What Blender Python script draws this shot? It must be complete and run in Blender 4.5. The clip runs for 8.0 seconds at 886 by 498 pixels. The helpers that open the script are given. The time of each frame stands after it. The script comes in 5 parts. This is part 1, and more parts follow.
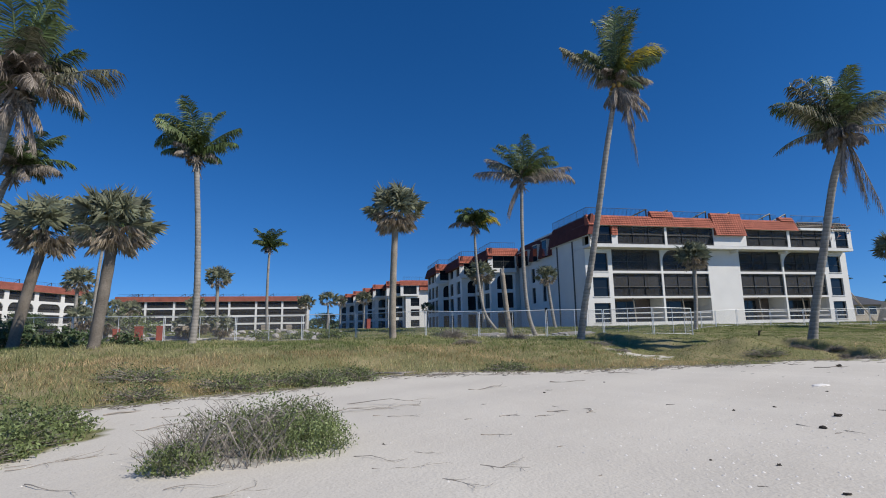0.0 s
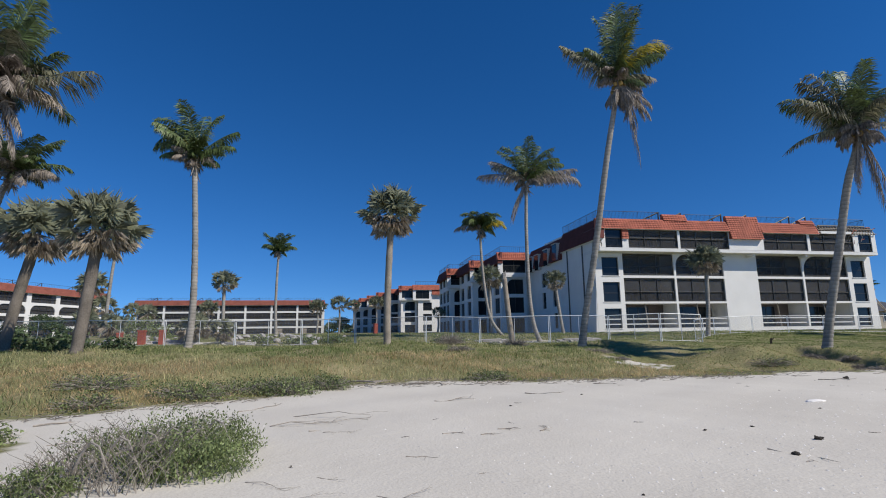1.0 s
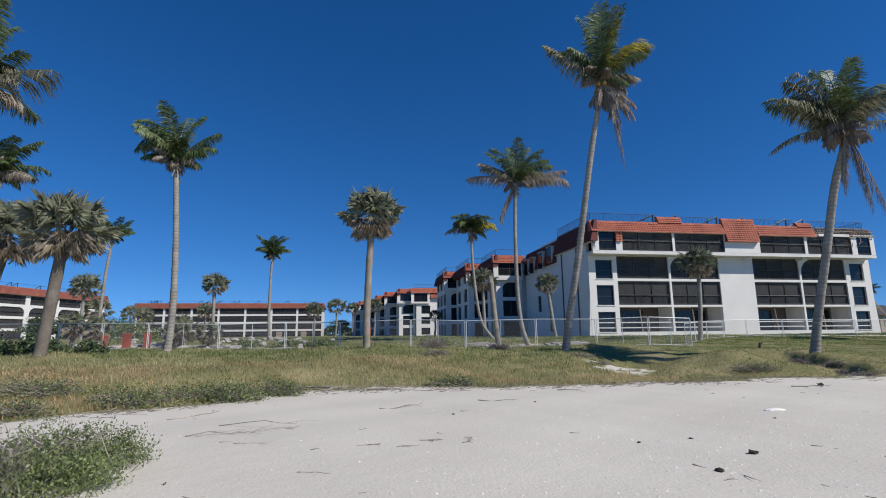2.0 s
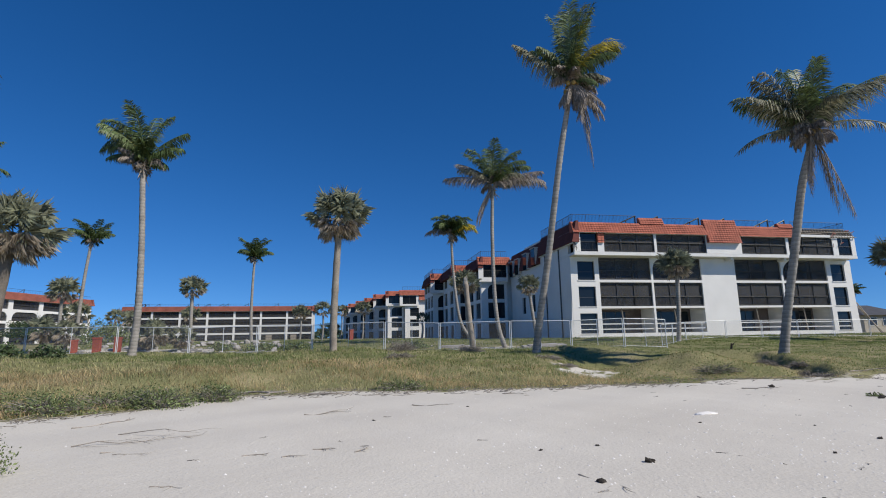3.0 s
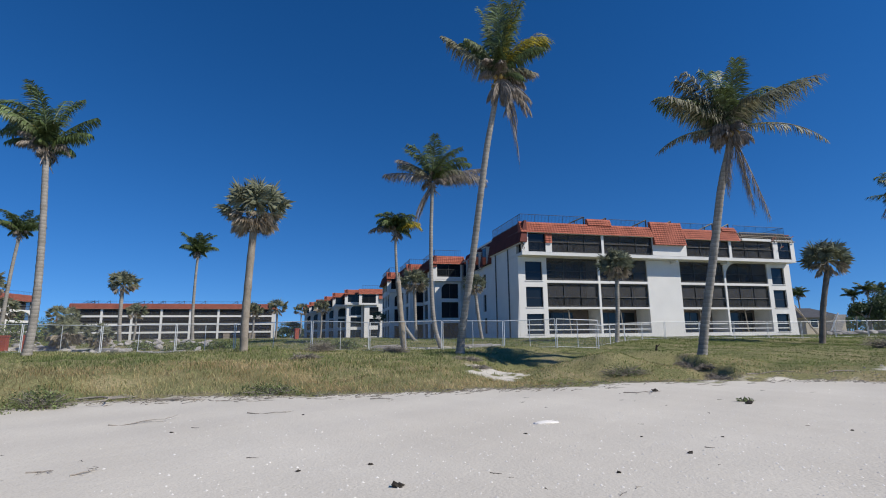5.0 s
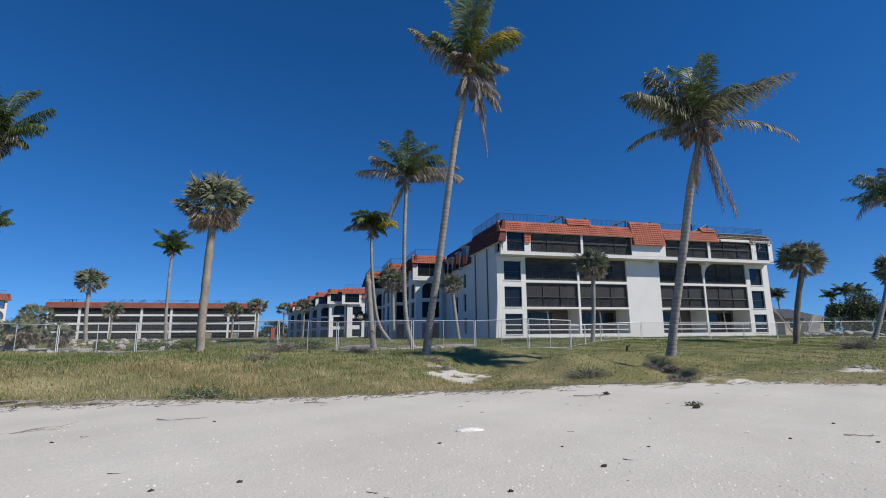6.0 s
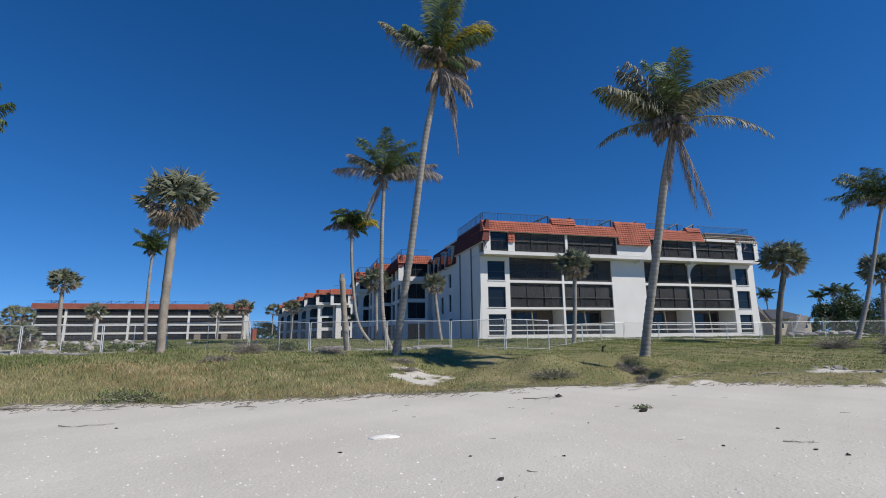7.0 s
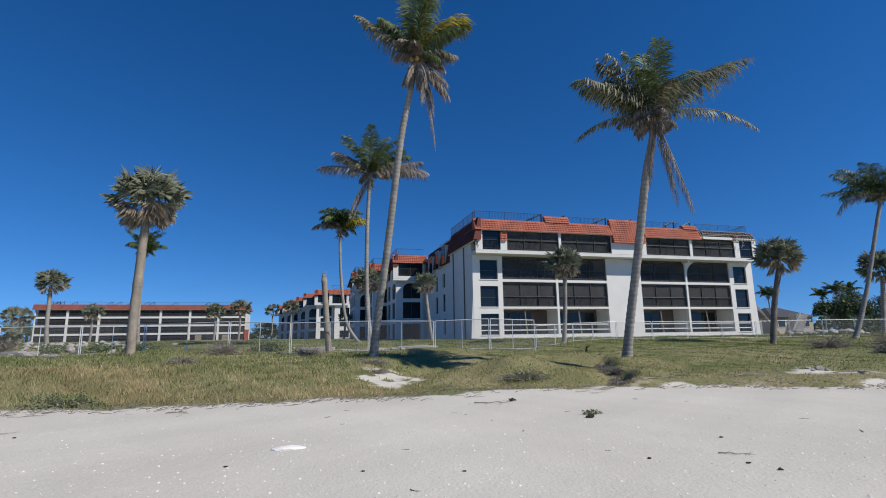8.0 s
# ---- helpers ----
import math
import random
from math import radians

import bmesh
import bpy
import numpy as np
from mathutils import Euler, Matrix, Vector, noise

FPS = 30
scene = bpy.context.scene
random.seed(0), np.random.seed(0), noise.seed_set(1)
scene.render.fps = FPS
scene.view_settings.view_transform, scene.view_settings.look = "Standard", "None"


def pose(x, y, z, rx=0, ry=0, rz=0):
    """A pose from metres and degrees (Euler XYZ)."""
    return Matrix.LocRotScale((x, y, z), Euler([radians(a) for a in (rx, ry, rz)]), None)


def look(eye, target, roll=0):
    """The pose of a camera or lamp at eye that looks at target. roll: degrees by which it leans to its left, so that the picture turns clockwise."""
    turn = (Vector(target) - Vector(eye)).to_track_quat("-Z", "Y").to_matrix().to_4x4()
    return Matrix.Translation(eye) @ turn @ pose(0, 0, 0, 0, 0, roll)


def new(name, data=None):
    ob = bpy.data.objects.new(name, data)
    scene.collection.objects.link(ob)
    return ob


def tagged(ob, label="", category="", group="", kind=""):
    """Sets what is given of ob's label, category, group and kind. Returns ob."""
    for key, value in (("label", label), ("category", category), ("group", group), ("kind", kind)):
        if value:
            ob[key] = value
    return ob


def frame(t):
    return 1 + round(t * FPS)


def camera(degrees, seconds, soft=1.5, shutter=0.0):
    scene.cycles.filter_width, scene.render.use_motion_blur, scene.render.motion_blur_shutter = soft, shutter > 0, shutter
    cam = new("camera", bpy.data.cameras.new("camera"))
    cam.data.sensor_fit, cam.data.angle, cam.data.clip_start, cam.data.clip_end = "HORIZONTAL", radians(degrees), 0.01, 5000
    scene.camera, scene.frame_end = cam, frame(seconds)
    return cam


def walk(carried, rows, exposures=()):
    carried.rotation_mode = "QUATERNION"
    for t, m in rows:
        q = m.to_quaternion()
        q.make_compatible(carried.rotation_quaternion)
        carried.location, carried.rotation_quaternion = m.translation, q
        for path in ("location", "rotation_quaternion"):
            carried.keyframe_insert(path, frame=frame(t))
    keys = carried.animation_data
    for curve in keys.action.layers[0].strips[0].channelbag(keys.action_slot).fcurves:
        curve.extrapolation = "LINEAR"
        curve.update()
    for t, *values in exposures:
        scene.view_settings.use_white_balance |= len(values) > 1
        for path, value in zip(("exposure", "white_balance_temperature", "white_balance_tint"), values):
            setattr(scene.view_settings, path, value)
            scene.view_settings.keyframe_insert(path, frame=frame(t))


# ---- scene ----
cam = camera(84.1, 8.0, 1.0)
PATH = [
    (0, (0.082, -0.187, 1.411), (0.075, 1.788, 1.721), -1.0),
    (0.5, (0.596, 0.12, 1.437), (0.553, 2.094, 1.752), -0.8),
    (1, (1.212, 0.435, 1.458), (1.135, 2.406, 1.787), -0.7),
    (1.5, (1.771, 0.673, 1.476), (1.675, 2.642, 1.812), -0.5),
    (3, (3.699, 1.284, 1.465), (3.632, 3.252, 1.815), -0.9),
    (3.5, (4.341, 1.466, 1.462), (4.286, 3.434, 1.813), -0.8),
    (4, (4.999, 1.712, 1.463), (4.976, 3.681, 1.813), -0.8),
    (4.5, (5.62, 1.952, 1.462), (5.636, 3.921, 1.81), -0.7),
    (6, (7.334, 2.804, 1.461), (7.427, 4.772, 1.807), -0.5),
    (6.5, (7.921, 3.112, 1.429), (8.03, 5.077, 1.782), -0.5),
    (7, (8.532, 3.338, 1.422), (8.647, 5.304, 1.772), -0.6),
    (7.5, (9.164, 3.598, 1.423), (9.276, 5.564, 1.771), -0.6),
    (8, (9.821, 3.827, 1.439), (9.919, 5.794, 1.788), -0.8),
]
walk(cam, [(t, look(eye, target, roll)) for t, eye, target, roll in PATH], [(0.0, 0.0), (8.0, 0.0)])

# ---- world and sun ----
SUN_AZ, SUN_EL = 118.0, 42.0
sun_to = Vector((math.sin(radians(SUN_AZ)) * math.cos(radians(SUN_EL)), math.cos(radians(SUN_AZ)) * math.cos(radians(SUN_EL)), math.sin(radians(SUN_EL))))
world = bpy.data.worlds.new("sky")
scene.world = world
world.use_nodes = True
wn = world.node_tree.nodes
sky = wn.new("ShaderNodeTexSky")
sky.sky_type = "NISHITA"
sky.sun_disc = False
sky.sun_elevation, sky.sun_rotation = radians(SUN_EL), radians(SUN_AZ)
sky.air_density, sky.dust_density, sky.ozone_density, sky.altitude = 0.95, 0.0, 6.0, 1800.0
where = wn.new("ShaderNodeTexCoord")
lifted = wn.new("ShaderNodeVectorMath")
lifted.operation = "MULTIPLY_ADD"
lifted.inputs[1].default_value, lifted.inputs[2].default_value = (1.0, 1.0, 0.9), (0.0, 0.0, 0.09)
world.node_tree.links.new(where.outputs["Generated"], lifted.inputs[0])
world.node_tree.links.new(lifted.outputs[0], sky.inputs["Vector"])
deep = wn.new("ShaderNodeHueSaturation")
deep.inputs["Saturation"].default_value = 1.24
deep.inputs["Hue"].default_value = 0.505
world.node_tree.links.new(sky.outputs[0], deep.inputs["Color"])
world.node_tree.links.new(deep.outputs[0], wn["Background"].inputs[0])
wn["Background"].inputs[1].default_value = 0.115
sun_data = bpy.data.lights.new("sun", "SUN")
sun_data.energy, sun_data.angle, sun_data.color = 4.3, radians(0.5), (1.0, 0.94, 0.84)
sun = new("sun", sun_data)
sun.matrix_world = look((0, 0, 60), Vector((0, 0, 60)) - sun_to)


# ---- materials ----
def mat(name, base, rough=0.8, dark=0.75, light=1.15, scale=3.0, fine=40.0, bump=0.2, metal=0.0, island=0.0, tint=None, spec=0.3, through_light=0.0, obj_random=0.0, span=(0.3, 0.7), bands=0.0):
    """A surface with variation at two scales, bump, and optional variation from piece to piece."""
    m = bpy.data.materials.new(name)
    m.use_nodes = True
    nt = m.node_tree
    n, ln = nt.nodes, nt.links
    b = n["Principled BSDF"]
    b.inputs["Roughness"].default_value = rough
    b.inputs["Metallic"].default_value = metal
    b.inputs["Specular IOR Level"].default_value = spec
    tc = n.new("ShaderNodeTexCoord")
    big = n.new("ShaderNodeTexNoise")
    big.inputs["Scale"].default_value, big.inputs["Detail"].default_value = scale, 5
    small = n.new("ShaderNodeTexNoise")
    small.inputs["Scale"].default_value, small.inputs["Detail"].default_value = fine, 3
    ln.new(tc.outputs["Object"], big.inputs["Vector"])
    ln.new(tc.outputs["Object"], small.inputs["Vector"])
    ramp = n.new("ShaderNodeValToRGB")
    lo, hi = ramp.color_ramp.elements
    other = tint or base
    lo.position, hi.position = span
    lo.color = (*[min(1, c * dark) for c in other], 1)
    hi.color = (*[min(1, c * light) for c in base], 1)
    mix = n.new("ShaderNodeMath")
    mix.operation = "MULTIPLY_ADD"
    mix.inputs[1].default_value = 0.45
    ln.new(small.outputs["Fac"], mix.inputs[0])
    half = n.new("ShaderNodeMath")
    half.operation = "MULTIPLY"
    half.inputs[1].default_value = 0.55
    ln.new(big.outputs["Fac"], half.inputs[0])
    ln.new(half.outputs[0], mix.inputs[2])
    ln.new(mix.outputs[0], ramp.inputs["Fac"])
    colour = ramp.outputs["Color"]
    if island or obj_random:
        if island:
            src = n.new("ShaderNodeNewGeometry").outputs["Random Per Island"]
        else:
            src = n.new("ShaderNodeObjectInfo").outputs["Random"]
        swing = island or obj_random
        mr = n.new("ShaderNodeMapRange")
        mr.inputs["To Min"].default_value, mr.inputs["To Max"].default_value = 1 - swing, 1 + swing
        ln.new(src, mr.inputs["Value"])
        hsv = n.new("ShaderNodeHueSaturation")
        ln.new(mr.outputs[0], hsv.inputs["Value"])
        ln.new(colour, hsv.inputs["Color"])
        colour = hsv.outputs["Color"]
    if bands:
        wave = n.new("ShaderNodeTexWave")
        wave.bands_direction, wave.wave_profile = "Z", "SAW"
        wave.inputs["Scale"].default_value, wave.inputs["Distortion"].default_value = bands, 1.2
        wave.inputs["Detail"].default_value = 2
        ln.new(tc.outputs["Object"], wave.inputs["Vector"])
        wr = n.new("ShaderNodeMapRange")
        wr.inputs["To Min"].default_value, wr.inputs["To Max"].default_value = 0.78, 1.12
        ln.new(wave.outputs["Fac"], wr.inputs["Value"])
        hv = n.new("ShaderNodeHueSaturation")
        ln.new(wr.outputs[0], hv.inputs["Value"])
        ln.new(colour, hv.inputs["Color"])
        colour = hv.outputs["Color"]
    ln.new(colour, b.inputs["Base Color"])
    if bump:
        bp = n.new("ShaderNodeBump")
        bp.inputs["Strength"].default_value, bp.inputs["Distance"].default_value = bump, 0.02
        ln.new(small.outputs["Fac"], bp.inputs["Height"])
        ln.new(bp.outputs["Normal"], b.inputs["Normal"])
    if through_light:
        tl = n.new("ShaderNodeBsdfTranslucent")
        ln.new(colour, tl.inputs["Color"])
        ms = n.new("ShaderNodeMixShader")
        ms.inputs[0].default_value = through_light
        ln.new(b.outputs[0], ms.inputs[1])
        ln.new(tl.outputs[0], ms.inputs[2])
        ln.new(ms.outputs[0], n["Material Output"].inputs["Surface"])
    return m


def see_through(name, colour, opacity, rough=0.6):
    """Fine mesh or screen, which hides the given share of what is behind it."""
    m = mat(name, colour, rough, scale=0.6, fine=8, bump=0)
    n, ln = m.node_tree.nodes, m.node_tree.links
    tr = n.new("ShaderNodeBsdfTransparent")
    ms = n.new("ShaderNodeMixShader")
    ms.inputs[0].default_value = opacity
    ln.new(tr.outputs[0], ms.inputs[1])
    ln.new(n["Principled BSDF"].outputs[0], ms.inputs[2])
    ln.new(ms.outputs[0], n["Material Output"].inputs["Surface"])
    return m


STUCCO = mat("white_stucco", (0.79, 0.775, 0.74), 0.85, 0.88, 1.03, 0.5, 14, 0.25)
STUCCO_OLD = mat("weathered_stucco", (0.72, 0.71, 0.67), 0.9, 0.8, 1.05, 0.35, 10, 0.25)
SLAB = mat("painted_slab", (0.74, 0.73, 0.7), 0.85, 0.85, 1.05, 0.7, 12, 0.2)
# brown back wall, darkened in colour to stand for the shade of deep rooms
INNER = mat("shaded_balcony_wall", (0.17, 0.135, 0.115), 0.9, 0.6, 1.1, 0.5, 6, 0.1)
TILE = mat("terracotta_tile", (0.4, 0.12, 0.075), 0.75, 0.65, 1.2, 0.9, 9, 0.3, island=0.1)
# terracotta with the shade of the sunless sides put into its colour
TILE_SHADED = mat("shaded_terracotta_tile", (0.17, 0.055, 0.045), 0.8, 0.7, 1.2, 0.9, 9, 0.3, island=0.1)
TILE_FAR = mat("weathered_red_tile", (0.3, 0.1, 0.07), 0.8, 0.65, 1.2, 0.5, 6, 0.3, island=0.1)
# near-black colour standing in for the shadow inside the torn roof
TORN_SHADE = mat("torn_roof_shade", (0.03, 0.028, 0.026), 0.95, 0.6, 1.4, 2, 20, 0.3)
TRUNK_DARK = mat("dark_palm_bark", (0.2, 0.172, 0.142), 0.95, 0.5, 1.3, 2.5, 24, 0.8)
DARKMETAL = mat("bronze_aluminium", (0.085, 0.083, 0.08), 0.45, 0.8, 1.2, 2, 30, 0.05, metal=0.5)
GALV = mat("galvanised_pipe", (0.66, 0.68, 0.69), 0.5, 0.85, 1.1, 3, 40, 0.05, metal=0.25)
SCREEN = see_through("insect_screen", (0.085, 0.085, 0.088), 0.46)
CHAIN = see_through("chain_link_mesh", (0.3, 0.31, 0.32), 0.07)
GLASS = mat("dark_glass", (0.012, 0.016, 0.02), 0.08, 0.8, 1.3, 0.4, 4, 0, spec=0.35)
LATH = mat("bare_wood_lath", (0.36, 0.31, 0.25), 0.9, 0.6, 1.15, 2, 30, 0.3, island=0.2)
WHITEWOOD = mat("white_painted_rail", (0.76, 0.75, 0.72), 0.7, 0.85, 1.05, 2, 30, 0.1)
TRUNK = mat("grey_palm_bark", (0.34, 0.315, 0.28), 0.95, 0.55, 1.25, 2.2, 24, 0.7, bands=1.6)
TRUNK_TAN = mat("tan_palm_bark", (0.33, 0.285, 0.23), 0.95, 0.5, 1.25, 2.5, 24, 0.7)
FROND = mat("palm_frond_green", (0.125, 0.175, 0.06), 0.5, 0.55, 1.4, 1.2, 8, 0.1, island=0.5, tint=(0.1, 0.12, 0.06), spec=0.4, through_light=0.22)
FROND_YELLOW = mat("palm_frond_yellow", (0.42, 0.33, 0.04), 0.45, 0.8, 1.3, 0.45, 8, 0.1, island=0.35, tint=(0.13, 0.17, 0.05), spec=0.5, through_light=0.3, span=(0.42, 0.56))
FROND_WISP = mat("palm_frond_half_dry", (0.25, 0.24, 0.16), 0.55, 0.5, 1.35, 1.2, 9, 0.1, island=0.5, tint=(0.14, 0.145, 0.08), spec=0.35, through_light=0.2)
FROND_DEAD = mat("palm_frond_dry", (0.31, 0.265, 0.22), 0.75, 0.5, 1.35, 1.5, 10, 0.1, island=0.4, through_light=0.15)
FAN = mat("sabal_leaf_green", (0.27, 0.285, 0.19), 0.5, 0.6, 1.45, 1.2, 8, 0.1, island=0.4, tint=(0.24, 0.25, 0.17), spec=0.45, through_light=0.4)
FAN_DRY = mat("sabal_leaf_dry", (0.5, 0.435, 0.35), 0.7, 0.6, 1.25, 1.5, 10, 0.1, island=0.4, through_light=0.4)
LEAF = mat("shrub_leaf", (0.18, 0.22, 0.085), 0.5, 0.6, 1.4, 1.5, 10, 0.1, island=0.5, spec=0.45, through_light=0.3)
LEAF_DARK = mat("sea_grape_leaf", (0.075, 0.11, 0.045), 0.5, 0.6, 1.4, 1.0, 8, 0.1, island=0.45, spec=0.45, through_light=0.2)
TWIG = mat("dry_twig", (0.27, 0.24, 0.2), 0.95, 0.6, 1.3, 4, 40, 0.2, island=0.35)
DRIFT = mat("driftwood", (0.36, 0.32, 0.27), 0.95, 0.6, 1.2, 4, 40, 0.4)
WRACK = mat("dark_seaweed_wrack", (0.04, 0.034, 0.027), 0.9, 0.6, 1.4, 6, 50, 0.4)
SHELL = mat("bleached_shell", (0.72, 0.69, 0.64), 0.6, 0.85, 1.05, 8, 60, 0.1, island=0.25)
GRASS = mat("dune_grass", (0.46, 0.41, 0.22), 0.8, 0.75, 1.25, 0.22, 1.4, 0, island=0.3, tint=(0.24, 0.31, 0.11), through_light=0.42, span=(0.44, 0.58))
STRAW = mat("dry_dune_grass", (0.6, 0.45, 0.26), 0.85, 0.8, 1.2, 0.3, 2.0, 0, island=0.28, tint=(0.42, 0.31, 0.15), through_light=0.45, span=(0.41, 0.59))
LAWN = mat("green_lawn_grass", (0.195, 0.235, 0.078), 0.8, 0.7, 1.3, 0.25, 1.6, 0, island=0.24, tint=(0.15, 0.205, 0.062), through_light=0.42, span=(0.41, 0.59))
REDPOST = mat("red_painted_post", (0.32, 0.075, 0.05), 0.7, 0.7, 1.2, 2, 20, 0.2)
RUBBLE = mat("concrete_rubble", (0.42, 0.395, 0.365), 0.95, 0.6, 1.15, 1.5, 12, 0.6)
GREYROOF = mat("grey_shingle", (0.075, 0.078, 0.088), 0.9, 0.7, 1.2, 1, 14, 0.3)
BEIGE = mat("beige_wall", (0.5, 0.45, 0.37), 0.9, 0.8, 1.1, 0.5, 8, 0.2)
GREYBOARD = mat("grey_weathered_board", (0.3, 0.29, 0.28), 0.9, 0.75, 1.15, 1, 14, 0.2, obj_random=0.15)
COCONUT = mat("coconut_husk", (0.3, 0.2, 0.06), 0.6, 0.6, 1.3, 4, 20, 0.2)


def ground_material():
    m = bpy.data.materials.new("beach_ground")
    m.use_nodes = True
    n, ln = m.node_tree.nodes, m.node_tree.links
    b = n["Principled BSDF"]
    b.inputs["Roughness"].default_value = 0.95
    b.inputs["Specular IOR Level"].default_value = 0.15
    tc = n.new("ShaderNodeTexCoord")

    def nz(scale, detail=4.0):
        t = n.new("ShaderNodeTexNoise")
        t.inputs["Scale"].default_value, t.inputs["Detail"].default_value = scale, detail
        ln.new(tc.outputs["Object"], t.inputs["Vector"])
        return t.outputs["Fac"]

    def ramp(fac, stops):
        r = n.new("ShaderNodeValToRGB")
        els = r.color_ramp.elements
        while len(els) < len(stops):
            els.new(0.5)
        for e, (p, c) in zip(els, stops):
            e.position, e.color = p, (*c, 1)
        ln.new(fac, r.inputs["Fac"])
        return r.outputs["Color"]

    def mixc(fac, a, c, kind="MIX"):
        x = n.new("ShaderNodeMix")
        x.data_type, x.blend_type = "RGBA", kind
        if isinstance(fac, float):
            x.inputs[0].default_value = fac
        else:
            ln.new(fac, x.inputs[0])
        ln.new(a, x.inputs[6])
        ln.new(c, x.inputs[7])
        return x.outputs[2]

    sand = ramp(nz(0.35), [(0.3, (0.58, 0.54, 0.47)), (0.7, (0.65, 0.61, 0.535))])
    grain = ramp(nz(55, 6), [(0.3, (0.85, 0.84, 0.82)), (0.5, (1, 1, 1)), (0.75, (1.0, 1.0, 1.0))])
    sand = mixc(1.0, sand, grain, "MULTIPLY")
    spots = n.new("ShaderNodeTexVoronoi")
    spots.inputs["Scale"].default_value = 9.0
    ln.new(tc.outputs["Object"], spots.inputs["Vector"])
    speck = ramp(spots.outputs["Distance"], [(0.03, (1, 1, 1)), (0.06, (0, 0, 0))])
    dark = n.new("ShaderNodeRGB")
    dark.outputs[0].default_value = (0.3, 0.27, 0.23, 1)
    gate = ramp(nz(0.8), [(0.5, (0, 0, 0)), (0.62, (1, 1, 1))])
    speck = mixc(1.0, speck, gate, "MULTIPLY")
    sand = mixc(speck, sand, dark.outputs[0])
    soil = ramp(nz(0.6), [(0.3, (0.17, 0.185, 0.08)), (0.55, (0.26, 0.24, 0.125)), (0.75, (0.36, 0.3, 0.19))])
    soil = mixc(1.0, soil, ramp(nz(18, 5), [(0.3, (0.55, 0.55, 0.5)), (0.7, (1.25, 1.25, 1.2))]), "MULTIPLY")
    veg = n.new("ShaderNodeAttribute")
    veg.attribute_name = "veg"
    cover = n.new("ShaderNodeMath")
    cover.operation = "MULTIPLY_ADD"
    cover.inputs[1].default_value = 0.5
    ln.new(nz(2.5, 6), cover.inputs[0])
    ln.new(veg.outputs["Fac"], cover.inputs[2])
    mask = ramp(cover.outputs[0], [(0.62, (0, 0, 0)), (0.78, (1, 1, 1))])
    ln.new(mixc(mask, sand, soil), b.inputs["Base Color"])
    bp = n.new("ShaderNodeBump")
    bp.inputs["Strength"].default_value, bp.inputs["Distance"].default_value = 0.36, 0.022
    add = n.new("ShaderNodeMath")
    ln.new(nz(26, 5), add.inputs[0])
    ln.new(nz(5.5, 4), add.inputs[1])
    ln.new(add.outputs[0], bp.inputs["Height"])
    ln.new(bp.outputs["Normal"], b.inputs["Normal"])
    return m


GROUND = ground_material()


# ---- building blocks ----
class Pile:
    """Collects faces of one part."""

    def __init__(self):
        self.v, self.f = [], []

    def add(self, verts, faces, m=None):
        k = len(self.v)
        self.v += [tuple(m @ Vector(p)) for p in verts] if m else [tuple(p) for p in verts]
        self.f += [tuple(i + k for i in f) for f in faces]
        return self

    def box(self, x0, x1, y0, y1, z0, z1, m=None):
        vs = [(x0, y0, z0), (x1, y0, z0), (x1, y1, z0), (x0, y1, z0), (x0, y0, z1), (x1, y0, z1), (x1, y1, z1), (x0, y1, z1)]
        return self.add(vs, [(3, 2, 1, 0), (4, 5, 6, 7), (0, 1, 5, 4), (1, 2, 6, 5), (2, 3, 7, 6), (3, 0, 4, 7)], m)

    def bar(self, a, b, r, sides=6, r2=None):
        a, b = Vector(a), Vector(b)
        d = (b - a).normalized()
        s = d.cross(Vector((0, 0, 1)) if abs(d.z) < 0.9 else Vector((1, 0, 0))).normalized()
        q = d.cross(s)
        r2 = r if r2 is None else r2
        vs = [p + (s * math.cos(2 * math.pi * i / sides) + q * math.sin(2 * math.pi * i / sides)) * rr for p, rr in ((a, r), (b, r2)) for i in range(sides)]
        fs = [(i, (i + 1) % sides, sides + (i + 1) % sides, sides + i) for i in range(sides)]
        return self.add(vs, fs + [tuple(range(sides))[::-1], tuple(range(sides, 2 * sides))])

    def tube(self, pts, radii, sides=10):
        pts = [Vector(p) for p in pts]
        rings = []
        for i, p in enumerate(pts):
            d = (pts[min(i + 1, len(pts) - 1)] - pts[max(i - 1, 0)]).normalized()
            s = d.cross(Vector((0, 1, 0.01))).normalized()
            q = d.cross(s)
            rings.append([p + (s * math.cos(2 * math.pi * k / sides) + q * math.sin(2 * math.pi * k / sides)) * radii[i] for k in range(sides)])
        vs = [v for r in rings for v in r]
        fs = [(i * sides + k, i * sides + (k + 1) % sides, (i + 1) * sides + (k + 1) % sides, (i + 1) * sides + k) for i in range(len(pts) - 1) for k in range(sides)]
        fs += [tuple(range(sides))[::-1], tuple(range((len(pts) - 1) * sides, len(pts) * sides))]
        return self.add(vs, fs)


def mesh_of(name, pile, material, smooth=False):
    me = bpy.data.meshes.new(name)
    me.from_pydata(pile.v, [], pile.f)
    me.materials.append(material)
    if smooth:
        me.polygons.foreach_set("use_smooth", [True] * len(me.polygons))
    me.update()
    return me


def part(name, pile, material, parent, label="", smooth=False):
    ob = new(name, mesh_of(name, pile, material, smooth) if isinstance(pile, Pile) else pile)
    ob.parent = parent
    return tagged(ob, label)


def thing(name, m, label, category, group="", kind=""):
    ob = new(name)
    ob.matrix_world = m
    return tagged(ob, label, category, group, kind)


